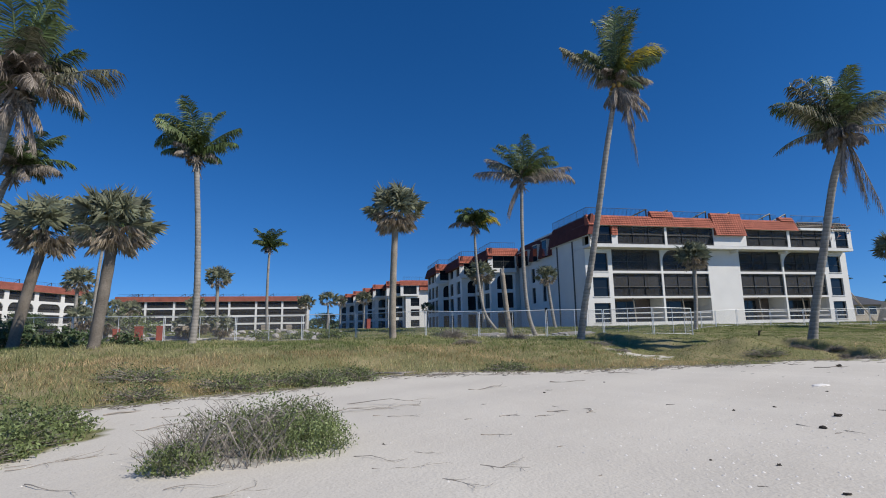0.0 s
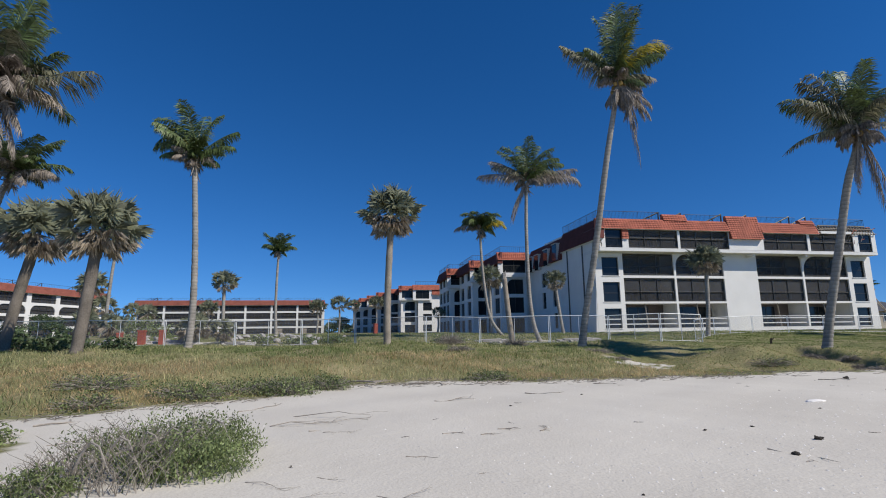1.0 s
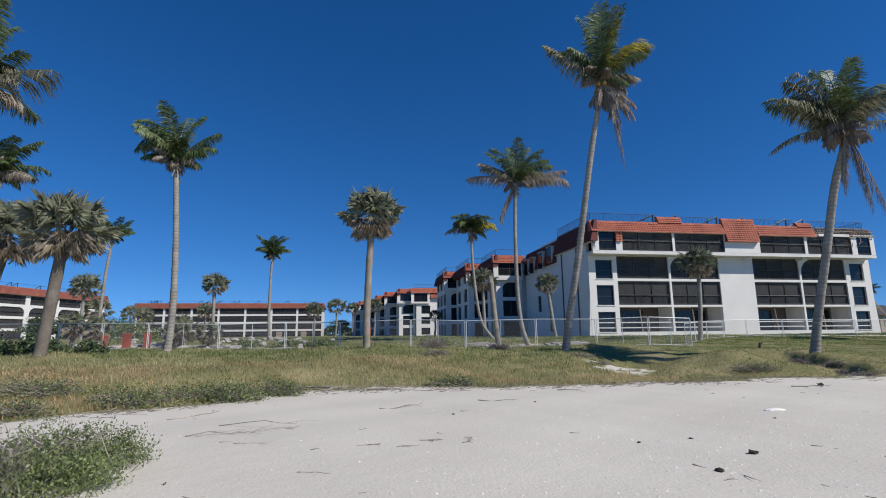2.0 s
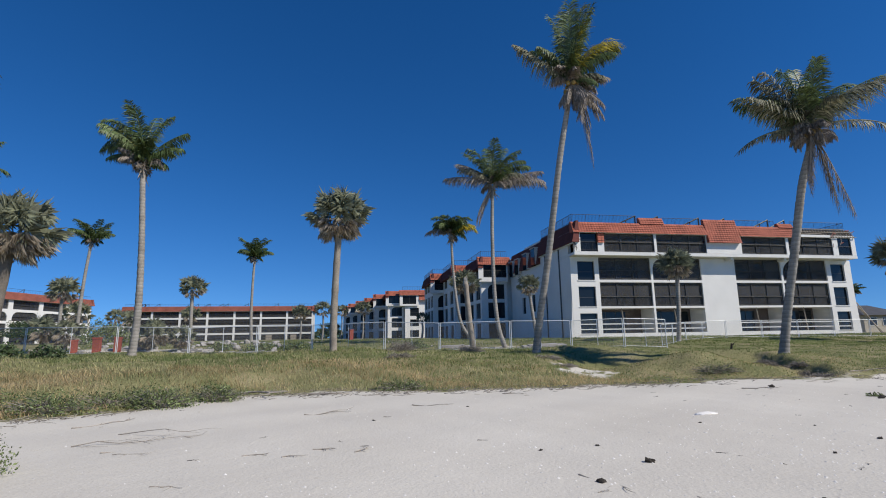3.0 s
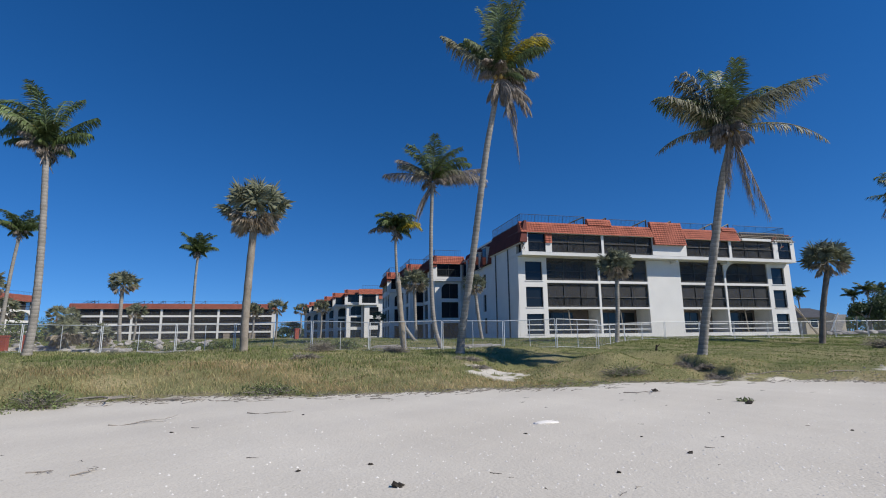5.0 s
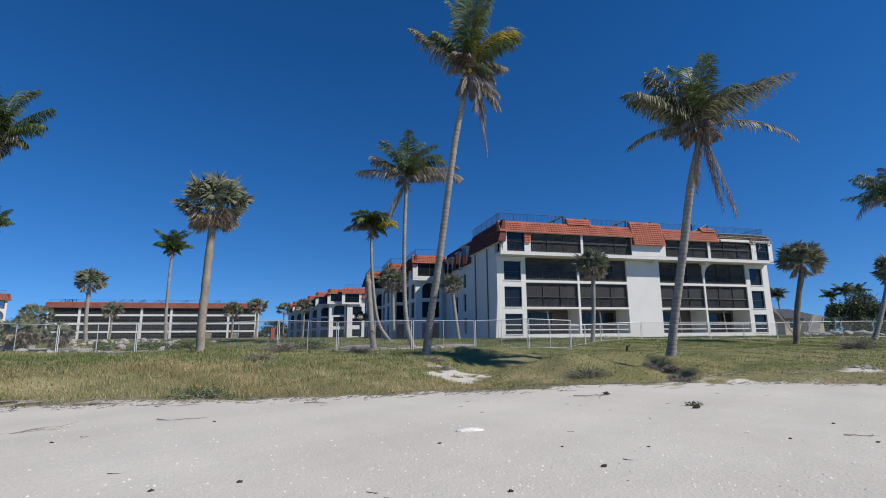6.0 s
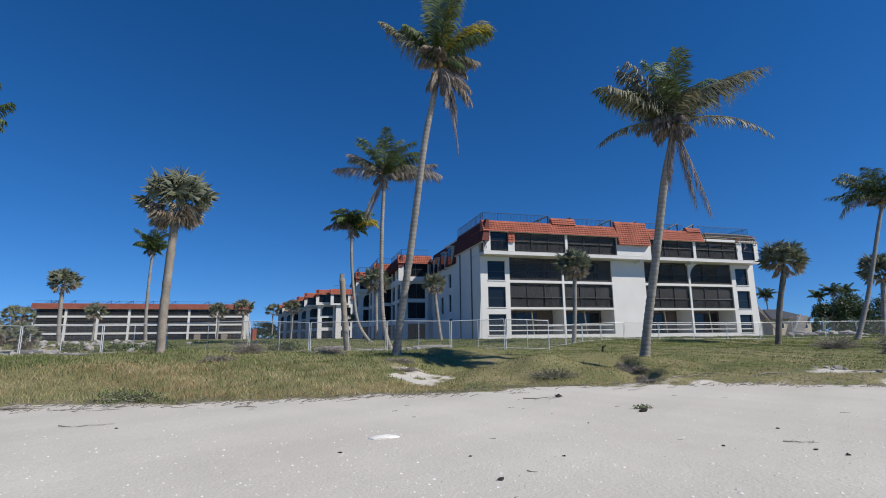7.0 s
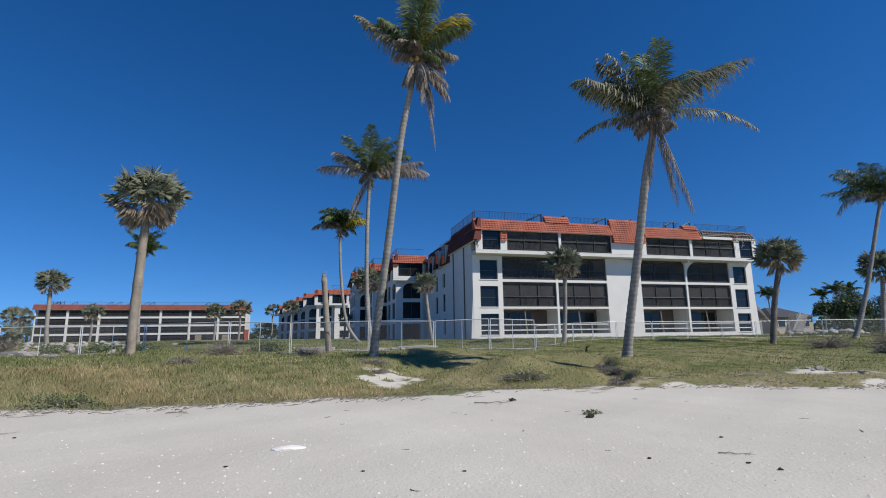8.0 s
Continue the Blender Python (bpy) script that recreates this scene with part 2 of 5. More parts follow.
def arrays_mesh(name, verts, faces, material, smooth=False):
    me = bpy.data.meshes.new(name)
    n, k = len(faces), faces.shape[1]
    me.vertices.add(len(verts))
    me.vertices.foreach_set("co", np.asarray(verts, np.float32).ravel())
    me.loops.add(n * k)
    me.loops.foreach_set("vertex_index", np.asarray(faces, np.int32).ravel())
    me.polygons.add(n)
    me.polygons.foreach_set("loop_start", np.arange(0, n * k, k, dtype=np.int32))
    me.materials.append(material)
    if smooth:
        me.polygons.foreach_set("use_smooth", np.ones(n, bool))
    me.update(calc_edges=True)
    me.validate()
    return me


rng = np.random.default_rng(7)


# ---- ground ----
EDGE_X = [-60, -30, -8, -6.5, -4.4, -3.2, -2.3, 1.3, 6.0, 9.2, 13.7, 18.0, 21.3, 30, 60, 200]
EDGE_Y = [4, 6.5, 8.6, 9.3, 11.0, 12.2, 14.6, 15.1, 15.5, 16.5, 17.3, 17.6, 16.4, 17.5, 19, 20]


def wobble(x, y, f, s):
    """Smooth made-up unevenness, for whole arrays."""
    return (np.sin(x * f + s) * np.sin(y * f * 1.13 + 2.1 * s) + 0.5 * np.sin(x * f * 2.3 + y * f * 1.7 + s * 3) + 0.3 * np.sin(x * f * 4.1 - y * f * 3.7 + s * 5)) / 1.6


def bump_at(x, y, cx, cy, rx, ry):
    return np.exp(-((x - cx) / rx) ** 2 - ((y - cy) / ry) ** 2)


def smooth01(t):
    t = np.clip(t, 0, 1)
    return t * t * (3 - 2 * t)


def past_edge(x, y):
    """Metres behind the line where the plants begin; negative on the open sand."""
    d = y - np.interp(x, EDGE_X, EDGE_Y) + 0.55 * wobble(x, y, 1.3, 1.0)
    patch = 1.0 - ((x + 8.0) / 3.4) ** 2 - ((y - 6.5) / 1.75) ** 2
    return np.maximum(d, 1.5 * patch + 0.25 * wobble(x, y, 2.1, 4.0))


def scarp_x(y):
    """Where the eroded edge of the lawn runs, from the right-hand palm down to the sand."""
    return np.interp(y, [15.0, 17.3, 21.0, 24.5, 26.5, 30.0], [14.8, 15.3, 16.7, 17.5, 18.2, 20.0])


def height(x, y):
    x, y = np.asarray(x, float), np.asarray(y, float)
    d = y - np.interp(x, EDGE_X, EDGE_Y)
    left = smooth01((6 - x) / 8)
    z = 0.03 * wobble(x, y, 0.5, 2.0) + 0.012 * wobble(x, y, 2.2, 3.0)
    z += (0.18 + 0.3 * left) * smooth01(d / 6) + (0.32 - 0.02 * left) * smooth01((d - 3) / 9) * (1 - 0.45 * left)
    z += 0.55 * smooth01((y - 33) / 16)
    z += 0.95 * bump_at(x, y, 13.5, 22.8, 1.9, 1.7) + 0.3 * bump_at(x, y, 15.6, 21.0, 1.3, 1.0) + 0.25 * bump_at(x, y, 18.4, 24.8, 2.0, 1.2) - 0.8 * bump_at(x, y, 10.5, 25.8, 1.7, 2.0) + 0.3 * bump_at(x, y, 10.8, 31.0, 2.6, 1.6)
    z += 0.09 * wobble(x, y, 0.8, 6.0) * smooth01(d / 3) - 0.4 * bump_at(x, y, 9.2, 21.5, 2.0, 3.0)
    z += 0.2 * bump_at(x, y, -2.8, 27.3, 3, 2) - 0.2 * bump_at(x, y, 18.6, 25.4, 2.4, 1.0) - 0.2 * bump_at(x, y, 38, 40, 9, 5) - 0.22 * bump_at(x, y, -10, 34.8, 8, 3) + 0.22 * bump_at(x, y, -13.5, 18.3, 3, 2)
    lawn_side = smooth01((x - scarp_x(y) + 0.35 * wobble(x, y, 1.3, 8.0)) / 0.45)
    z -= 0.4 * (1 - lawn_side) * smooth01((x - 10.5) / 2) * smooth01(d / 3) * smooth01((28.5 - y) / 2.5)
    z += 0.16 * lawn_side * smooth01(d / 0.6) * (1 - smooth01(d / 6)) * smooth01((27 - x) / 4)
    z += 0.05 * wobble(x, y, 2.3, 5.0) * smooth01(d / 2) * smooth01((34 - y) / 4)
    return z - 0.05 * smooth01((-y) / 3) * np.maximum(-y, 0)


def veg_at(x, y):
    v = smooth01(0.45 + past_edge(x, y) / 1.6)
    v -= 1.15 * bump_at(x, y, 8.7, 22.4, 1.3, 2.6) * (0.75 + 0.6 * wobble(x, y, 2.9, 1.0)) + 0.7 * bump_at(x, y, 22.5, 18.6, 3.0, 1.0) + 0.5 * bump_at(x, y, 14.0, 18.2, 2.5, 0.7)
    v -= 0.8 * bump_at(x, y, -12, 33, 4.0, 1.6) + 0.7 * bump_at(x, y, 6, 38, 6.0, 1.0) + 0.8 * bump_at(x, y, -22, 38, 7, 3)
    return np.clip(v, 0, 1)


def axis(lo, hi, step, far_lo, far_hi):
    a = list(np.arange(lo, hi, step))
    s, p = step, a[-1]
    while p < far_hi:
        s *= 1.16
        p += s
        a.append(p)
    s, p = step, lo
    while p > far_lo:
        s *= 1.16
        p -= s
        a.insert(0, p)
    return np.array(a)


gx, gy = axis(-22, 34, 0.2, -2500, 2500), axis(2, 34, 0.16, -60, 3500)
GX, GY = np.meshgrid(gx, gy)
gv = np.stack([GX, GY, height(GX, GY)], -1).reshape(-1, 3)
ii = np.arange(len(gy) - 1)[:, None] * len(gx) + np.arange(len(gx) - 1)[None, :]
gf = np.stack([ii, ii + 1, ii + len(gx) + 1, ii + len(gx)], -1).reshape(-1, 4)
ground_me = arrays_mesh("ground", gv, gf, GROUND, True)
att = ground_me.attributes.new("veg", "FLOAT", "POINT")
att.data.foreach_set("value", veg_at(GX, GY).ravel().astype(np.float32))
tagged(new("ground", ground_me), "pale shell sand rising into grassy dune and lawn", "ground", kind="structure")


def gz(x, y):
    return float(height(x, y))


# ---- the buildings ----
SITE = Matrix.Translation((15.914, 52.451, 0)) @ Matrix.Rotation(radians(12.205), 4, "Z")
TURN_SIDE = Matrix.Rotation(radians(-90), 4, "Z")


def wall_mesh(pile, x0, x1, z0, z1, y0, y1, holes):
    """A wall from y0 to y1 deep, with rectangular holes through it."""
    xs = sorted({x0, x1, *[h[0] for h in holes], *[h[1] for h in holes]})
    zs = sorted({z0, z1, *[h[2] for h in holes], *[h[3] for h in holes]})
    xs, zs = [x for x in xs if x0 <= x <= x1], [z for z in zs if z0 <= z <= z1]
    nx, nz = len(xs) - 1, len(zs) - 1
    full = [[not any(h[0] < (xs[i] + xs[i + 1]) / 2 < h[1] and h[2] < (zs[k] + zs[k + 1]) / 2 < h[3] for h in holes) for k in range(nz)] for i in range(nx)]
    seen, vs, fs = {}, [], []

    def at(i, k, y):
        key = (i, k, y)
        if key not in seen:
            seen[key] = len(vs)
            vs.append((xs[i], y, zs[k]))
        return seen[key]

    def solid(i, k):
        return 0 <= i < nx and 0 <= k < nz and full[i][k]

    for i in range(nx):
        for k in range(nz):
            if not full[i][k]:
                continue
            fs.append((at(i, k, y0), at(i + 1, k, y0), at(i + 1, k + 1, y0), at(i, k + 1, y0)))
            fs.append((at(i, k + 1, y1), at(i + 1, k + 1, y1), at(i + 1, k, y1), at(i, k, y1)))
            for di, dk, p, q in ((-1, 0, (i, k), (i, k + 1)), (1, 0, (i + 1, k + 1), (i + 1, k)), (0, -1, (i + 1, k), (i, k)), (0, 1, (i, k + 1), (i + 1, k + 1))):
                if not solid(i + di, k + dk):
                    fs.append((at(*p, y0), at(*q, y0), at(*q, y1), at(*p, y1)))
    pile.add(vs, fs)


def arch_corner(pile, x, z, r, side, y0, y1, steps=8):
    """Fills the upper corner of an opening to a quarter arch; x, z is the corner, side +1 if the opening lies to its right."""
    vs, n = [], steps + 1
    for y in (y0, y1):
        vs.append((x, y, z))
        for i in range(n):
            a = math.pi / 2 * i / steps
            vs.append((x + side * r * (1 - math.cos(a)), y, z - r * (1 - math.sin(a))))
    fs = []
    for i in range(1, n):
        fs.append((0, i, i + 1))
        fs.append((n + 1, n + 2 + i, n + 1 + i))
        fs.append((i, n + 1 + i, n + 2 + i, i + 1))
    pile.add(vs, fs)


def tiles(name, parent, a, b, z0, z1, run, material, label="", course=0.24, width=0.3):
    """Barrel tiles in lapped courses on a steep roof face from a to b (plan points at the lower edge); it leans back to the left of a-b by run."""
    a, b = Vector((*a, 0)), Vector((*b, 0))
    u = (b - a).normalized()
    back = Vector((-u.y, u.x, 0))
    length, n = (b - a).length, max(2, round((z1 - z0) / course))
    cols = max(1, round(length / width))
    pile = Pile()
    prof = [(0.0, 0.0), (0.16, 0.022), (0.5, 0.035), (0.84, 0.022), (1.0, 0.0)]
    for k in range(n):
        zb, zt = z0 + (z1 - z0) * k / n - 0.03, z0 + (z1 - z0) * (k + 1) / n
        rb, rt = run * k / n, run * (k + 1) / n
        for c in range(cols):
            vs = []
            for f, o in prof:
                p = a + u * (length * (c + f) / cols)
                vs.append(p + back * (rb - o - 0.085) + Vector((0, 0, zb)))
                vs.append(p + back * (rt - o) + Vector((0, 0, zt)))
            m = len(prof)
            fs = [(2 * i, 2 * i + 2, 2 * i + 3, 2 * i + 1) for i in range(m - 1)]
            pile.add(vs, fs)
    core = Pile().add([a + Vector((0, 0, z0)), b + Vector((0, 0, z0)), b + back * run + Vector((0, 0, z1)), a + back * run + Vector((0, 0, z1)),
                       a + back * (run + 0.25) + Vector((0, 0, z0)), b + back * (run + 0.25) + Vector((0, 0, z0)), b + back * (run + 0.25) + Vector((0, 0, z1)), a + back * (run + 0.25) + Vector((0, 0, z1))],
                      [(0, 1, 2, 3), (7, 6, 5, 4), (4, 5, 1, 0), (3, 2, 6, 7), (0, 3, 7, 4), (1, 5, 6, 2)])
    roof = part(name, core, material, parent, label)
    tagged(part("roof_tile", pile, material, roof), kind="stuff")
    return roof


def railing(name, parent, pts, z, h, material, step=0.14, r=0.016, label=""):
    pile = Pile()
    for p, q in zip(pts, pts[1:]):
        p, q = Vector((*p, z)), Vector((*q, z))
        up = Vector((0, 0, h))
        pile.bar(p + up, q + up, r * 1.6, 5)
        pile.bar(p + up * 0.12, q + up * 0.12, r * 1.2, 4)
        n = max(1, round((q - p).length / step))
        for i in range(n + 1):
            x = p.lerp(q, i / n)
            big = i % 10 == 0
            pile.bar(x, x + up, r * 1.5 if big else r * 0.7, 4)
    return part(name, pile, material, parent, label)


def window(parent, x0, x1, z0, z1, y, panes=1, rail=False, sash=False):
    """A framed dark window at depth y in a wall; panes side by side."""
    f = 0.05
    fr = Pile()
    zm = (z0 + z1) / 2 - 0.1
    rows = [(z0 + f, zm - 0.025), (zm + 0.025, z1 - f)] if sash else [(z0 + f, z1 - f)]
    cols = [(x0 + (x1 - x0) * i / panes + (f if i == 0 else f / 2), x0 + (x1 - x0) * (i + 1) / panes - (f if i == panes - 1 else f / 2)) for i in range(panes)]
    wall_mesh(fr, x0, x1, z0, z1, y - 0.03, y + 0.03, [(*c, *r) for c in cols for r in rows])
    w = part("window", fr, DARKMETAL, parent)
    for i in range(panes):
        a, b = x0 + (x1 - x0) * i / panes, x0 + (x1 - x0) * (i + 1) / panes
        part("pane", Pile().box(a + f / 2, b - f / 2, y + 0.004, y + 0.016, z0 + f / 2, z1 - f / 2), GLASS, w, "dark reflecting glass")
    if rail:
        tagged(railing("guard_rail", w, [(x0 + f, y - 0.06), (x1 - f, y - 0.06)], z0 + 0.05, 0.95, DARKMETAL, 0.13), "black metal picket railing")
    return w


def screened_balcony(parent, x0, x1, z0, z1, y, mullions=(1 / 3, 2 / 3), rail=True):
    """Dark frame, picket rail and insect screen across a balcony opening."""
    f = 0.06
    fr = Pile()
    ks = [x0 + (x1 - x0 - f) * k for k in (0, *mullions, 1)]
    wall_mesh(fr, x0, x1, z0, z1, y - 0.03, y + 0.03, [(p + f, q, a, b) for p, q in zip(ks, ks[1:]) for a, b in ((z0 + f, z0 + 1.0), (z0 + 1.05, z1 - f))])
    w = part("balcony_screen", fr, DARKMETAL, parent, "dark framed insect screen with picket railing")
    part("screen", Pile().box(x0 + f, x1 - f, y + 0.05, y + 0.056, z0 + f, z1 - f), SCREEN, w)
    if rail:
        railing("guard_rail", w, [(x0 + f, y - 0.06), (x1 - f, y - 0.06)], z0, 1.02, DARKMETAL, 0.13)
    return w


def sliding_door(parent, x0, x1, z0, z1, y, leaves=3):
    return window(parent, x0, x1, z0, z1, y, leaves)


Z0, Z1A, Z1B, Z2A, Z2B, Z3A, ZE, ZR = 0.9, 4.06, 4.27, 6.77, 7.04, 9.42, 11.82, 12.95


def main_block():
    top = thing("apartment_building", SITE, "white four-storey beachfront apartment building with storm-torn red tile roof", "building")
    SOLID = [(14.45, 18.7)]
    small = [(0.0, 1.9), (31.2, 33.05)]
    bays = [(2.4, 8.36), (8.6, 14.4), (18.65, 24.5), (24.74, 30.6)]
    # front wall of the three lower storeys
    holes = []
    for a, b in small:
        holes += [(a, b, 1.5, 3.55), (a, b, 4.25, 6.32), (a, b, 7.0, 8.97)]
    for a, b in bays:
        holes += [(a, b, 1.5, Z1A), (a, b, Z1B, Z2A), (a, b, Z2B, Z3A - 0.02)]
    front = Pile()
    wall_mesh(front, -0.78, 33.95, Z0 - 0.6, Z3A, 0.0, 0.35, holes)
    arch_corner(front, bays[3][0], Z3A - 0.02, 1.6, 1, 0.0, 0.35)
    arch_corner(front, bays[1][0], Z3A - 0.02, 1.3, 1, 0.0, 0.35)
    # flared foot of the two ends
    for x, s in ((33.95, 1), (-0.78, -1)):
        front.add([(x, 0.02, Z0 - 0.6), (x + s * 0.3, 0.02, Z0 - 0.6), (x, 0.02, 5.5), (x, 0.34, Z0 - 0.6), (x + s * 0.3, 0.34, Z0 - 0.6), (x, 0.34, 5.5)],
                  [(0, 1, 2), (5, 4, 3), (0, 3, 4, 1), (1, 4, 5, 2), (2, 5, 3, 0)])
    part("front_wall", front, STUCCO, top)
    # slabs, back walls and cross walls of the balconies
    for a, b in bays:
        for z0, z1 in ((Z0 - 0.5, 1.44), (Z1A + 0.02, Z1B - 0.02), (Z2A + 0.02, Z2B - 0.02)):
            part("balcony_slab", Pile().box(a - 0.13, b + 0.11, 0.36, 2.5, z0, z1), SLAB, top)
        part("cross_wall", Pile().box(a - 0.11, a - 0.01, 0.36, 2.49, Z0, Z3A - 0.01), STUCCO_OLD, top)
        part("cross_wall", Pile().box(b + 0.01, b + 0.12, 0.37, 2.5, Z0, Z3A), STUCCO_OLD, top)
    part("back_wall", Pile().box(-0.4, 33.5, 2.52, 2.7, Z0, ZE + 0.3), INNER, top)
    for i, (a, b) in enumerate(bays):
        for k, (z0, z1) in enumerate(((1.5, Z1A), (Z1B, Z2A), (Z2B, Z3A - 0.02))):
            sliding_door(top, a + 0.5, b - (1.9 if k == 0 and i % 2 == 0 else 0.3), z0 + 0.02, z1 - 0.25, 2.46, 3)
            if k:
                screened_balcony(top, a, b, z0, z1, 0.2, rail=(k == 1 or i > 1))
            else:
                rail = Pile()
                for h in (0.42, 0.95):
                    rail.box(a, b, 0.12, 0.2, z0 + h - 0.05, z0 + h + 0.06)
                part("balcony_rail", rail, WHITEWOOD, top, "white horizontal board railing")
                mid = a + (b - a) * 0.42
                part("timber_prop", Pile().bar((mid - 0.1, 0.3, z1), (mid + 0.1, 0.25, z0), 0.06, 6), LATH, top, "bare timber prop")
    for a, b in small:
        for k, (z0, z1) in enumerate(((1.5, 3.55), (4.25, 6.32), (7.0, 8.97))):
            window(top, a, b, z0, z1, 0.22, 1, sash=True)
            if k == 0:
                rail = Pile()
                for h in (0.42, 0.95):
                    rail.box(a, b, 0.08, 0.15, z0 + h - 0.05, z0 + h + 0.05)
                part("balcony_rail", rail, WHITEWOOD, top)
            part("window_sill", Pile().box(a - 0.05, b + 0.05, -0.06, 0.1, z0 - 0.09, z0 - 0.005), SLAB, top)
    # overhanging top storey
    F = -1.3
    part("balcony_slab", Pile().box(-0.82, 33.6, F, 2.5, Z3A + 0.02, Z3A + 0.32), SLAB, top)
    tbays = [(-0.1, 1.8), (2.5, 8.22), (8.5, 14.38), (18.7, 24.35), (24.7, 30.5), (31.2, 33.0)]
    upper = Pile()
    wall_mesh(upper, -0.8, 33.58, Z3A + 0.34, ZE, F + 0.02, F + 0.3, [(a, b, 9.8, 11.81) for a, b in tbays])
    part("front_wall", upper, STUCCO, top)
    for x in (17.6, 24.3):
        part("corbel", Pile().box(x - 0.14, x + 0.14, F + 0.3, -0.02, Z3A - 0.28, Z3A), STUCCO, top)
    for i, (a, b) in enumerate(tbays):
        if b - a > 3:
            screened_balcony(top, a, b, 9.8, 11.81, F + 0.15)
            sliding_door(top, a + 0.5, b - 0.5, 9.82, 11.7, 2.46, 3)
        else:
            window(top, a, b, 9.8, 11.81, F + 0.15, 1, rail=True)
    for a, b in zip(tbays, tbays[1:]):
        m = (a[1] + b[0]) / 2
        part("cross_wall", Pile().box(m - 0.1, m + 0.1, F + 0.31, 2.5, Z3A + 0.33, ZE), STUCCO_OLD, top)
    part("ceiling_slab", Pile().box(-0.8, 33.58, F + 0.02, 2.5, ZE + 0.02, ZE + 0.25), SLAB, top)
    # body, side walls
    side = Pile()
    sh = [(10.5, 11.6, 7.2, 8.9), (10.5, 11.6, 4.3, 6.4), (10.4, 11.5, 1.6, 3.5), (14.0, 15.2, 7.0, 8.9), (14.0, 15.2, 4.2, 6.3)]
    wall_mesh(side, -19.7, -0.36, Z0 - 0.6, 10.9, -0.78, -0.45, [(-b, -a, c, d) for a, b, c, d in sh])
    s = part("side_wall", side, STUCCO, top)
    s.matrix_local = TURN_SIDE
    for a, b, c, d in sh:
        w = window(top, -b, -a, c, d, -0.6, 1, sash=True)
        w.matrix_local = TURN_SIDE
    for v in (2.6, 6.6):
        part("downpipe", Pile().box(-0.86, -0.8, v, v + 0.22, Z0, 10.7), DARKMETAL, top, "dark vertical expansion strip")
    part("side_wall", Pile().box(33.6, 33.94, 0.36, 14, Z0 - 0.6, ZE), STUCCO, top)
    part("core", Pile().box(-0.4, 33.5, 2.75, 14, Z0 - 0.6, ZR - 0.5), STUCCO_OLD, top)
    part("roof_deck", Pile().box(-0.6, 33.5, -0.6, 14.2, ZR - 0.45, ZR - 0.15), SLAB, top, "flat roof terrace")
    # tiled fascia
    tiles("tiled_roof", top, (-0.95, F - 0.22), (14.45, F - 0.22), ZE - 0.04, ZR, 0.55, TILE, "orange-red barrel tile mansard")
    tiles("tiled_roof", top, (18.5, F - 0.22), (25.8, F - 0.22), ZE - 0.1, ZR, 0.55, TILE)
    tiles("tiled_roof", top, (14.48, F - 0.36), (18.46, F - 0.36), 10.95, 13.6, 0.75, TILE, "dropped panel of orange-red barrel tiles")
    tiles("tiled_roof", top, (6.9, F + 0.2), (9.7, F + 0.2), ZR - 0.05, 13.62, 0.35, TILE)
    tiles("tiled_roof", top, (23.9, F + 0.2), (25.8, F + 0.2), ZR - 0.05, 13.4, 0.3, TILE)
    # side faces take the tile colour darkened for shade
    tiles("tiled_roof", top, (-1.1, 8.2), (-1.1, F - 0.2), 10.75, ZR + 0.02, 0.55, TILE_SHADED, "red-brown tile mansard, its colour darkened for the shaded side")
    tiles("tiled_roof", top, (-1.1, 19.6), (-1.1, 8.22), 9.9, 12.65, 0.55, TILE_SHADED)
    tiles("tiled_roof", top, (1.76, F - 0.06), (2.48, F - 0.06), 10.75, ZE - 0.05, 0.02, TILE)
    part("eave_board", Pile().box(-0.9, 14.4, F - 0.16, F + 0.01, ZE - 0.1, ZE - 0.05), WHITEWOOD, top)
    part("eave_board", Pile().box(18.5, 25.8, F - 0.16, F + 0.01, ZE - 0.16, ZE - 0.11), WHITEWOOD, top)
    part("eave_board", Pile().box(-1.0, -0.8, F, 8.2, 10.62, 10.72), WHITEWOOD, top)
    # dormer windows in the side roof
    for v, z in ((8.9, 9.9), (11.9, 9.7), (15.2, 9.5), (17.6, 9.5)):
        d = part("dormer", Pile().box(-1.32, -0.7, v - 0.1, v + 1.4, z + 2.05, z + 2.15).box(-1.2, -0.8, v - 0.05, v + 0.03, z, z + 2.05), STUCCO_OLD, top)
        part("pane", Pile().box(-1.24, -0.7, v + 0.03, v + 1.3, z, z + 2.05), GLASS, d)
    # torn end of the roof with bare laths
    lath = thing("torn_roof_framing", SITE, "bare splintered roof laths where storm stripped the tiles", "roof framing")
    for k in (0, 2, 3, 5):
        z = ZE + 0.03 + k * 0.19
        part("lath", Pile().box(25.95 + 0.3 * (k % 2), (30.2 if k == 2 else 33.6) - 0.5 * (k % 3), F - 0.22 + 0.09 * k, F - 0.14 + 0.09 * k, z, z + 0.06), LATH, lath)
    rt = random.Random(4)
    for i in range(16):
        x, z = rt.uniform(29.5, 33.4), rt.uniform(ZE - 0.9, ZR - 0.2)
        dx, dz = rt.uniform(-0.5, 0.5), rt.uniform(-0.6, 0.3)
        part("broken_board", Pile().bar((x, F - 0.16, z), (x + dx, F - 0.22, z + dz), rt.uniform(0.03, 0.06), 4), LATH if i % 3 else TILE, lath)
    for i in range(12):
        x, z = rt.uniform(-0.9, -0.3), rt.uniform(10.4, ZE + 0.2)
        part("broken_board", Pile().bar((x, F - 0.1, z), (x + rt.uniform(-0.15, 0.15), F - 0.16, z - rt.uniform(0.3, 0.8)), rt.uniform(0.02, 0.045), 4), LATH if i % 2 else DARKMETAL, lath)
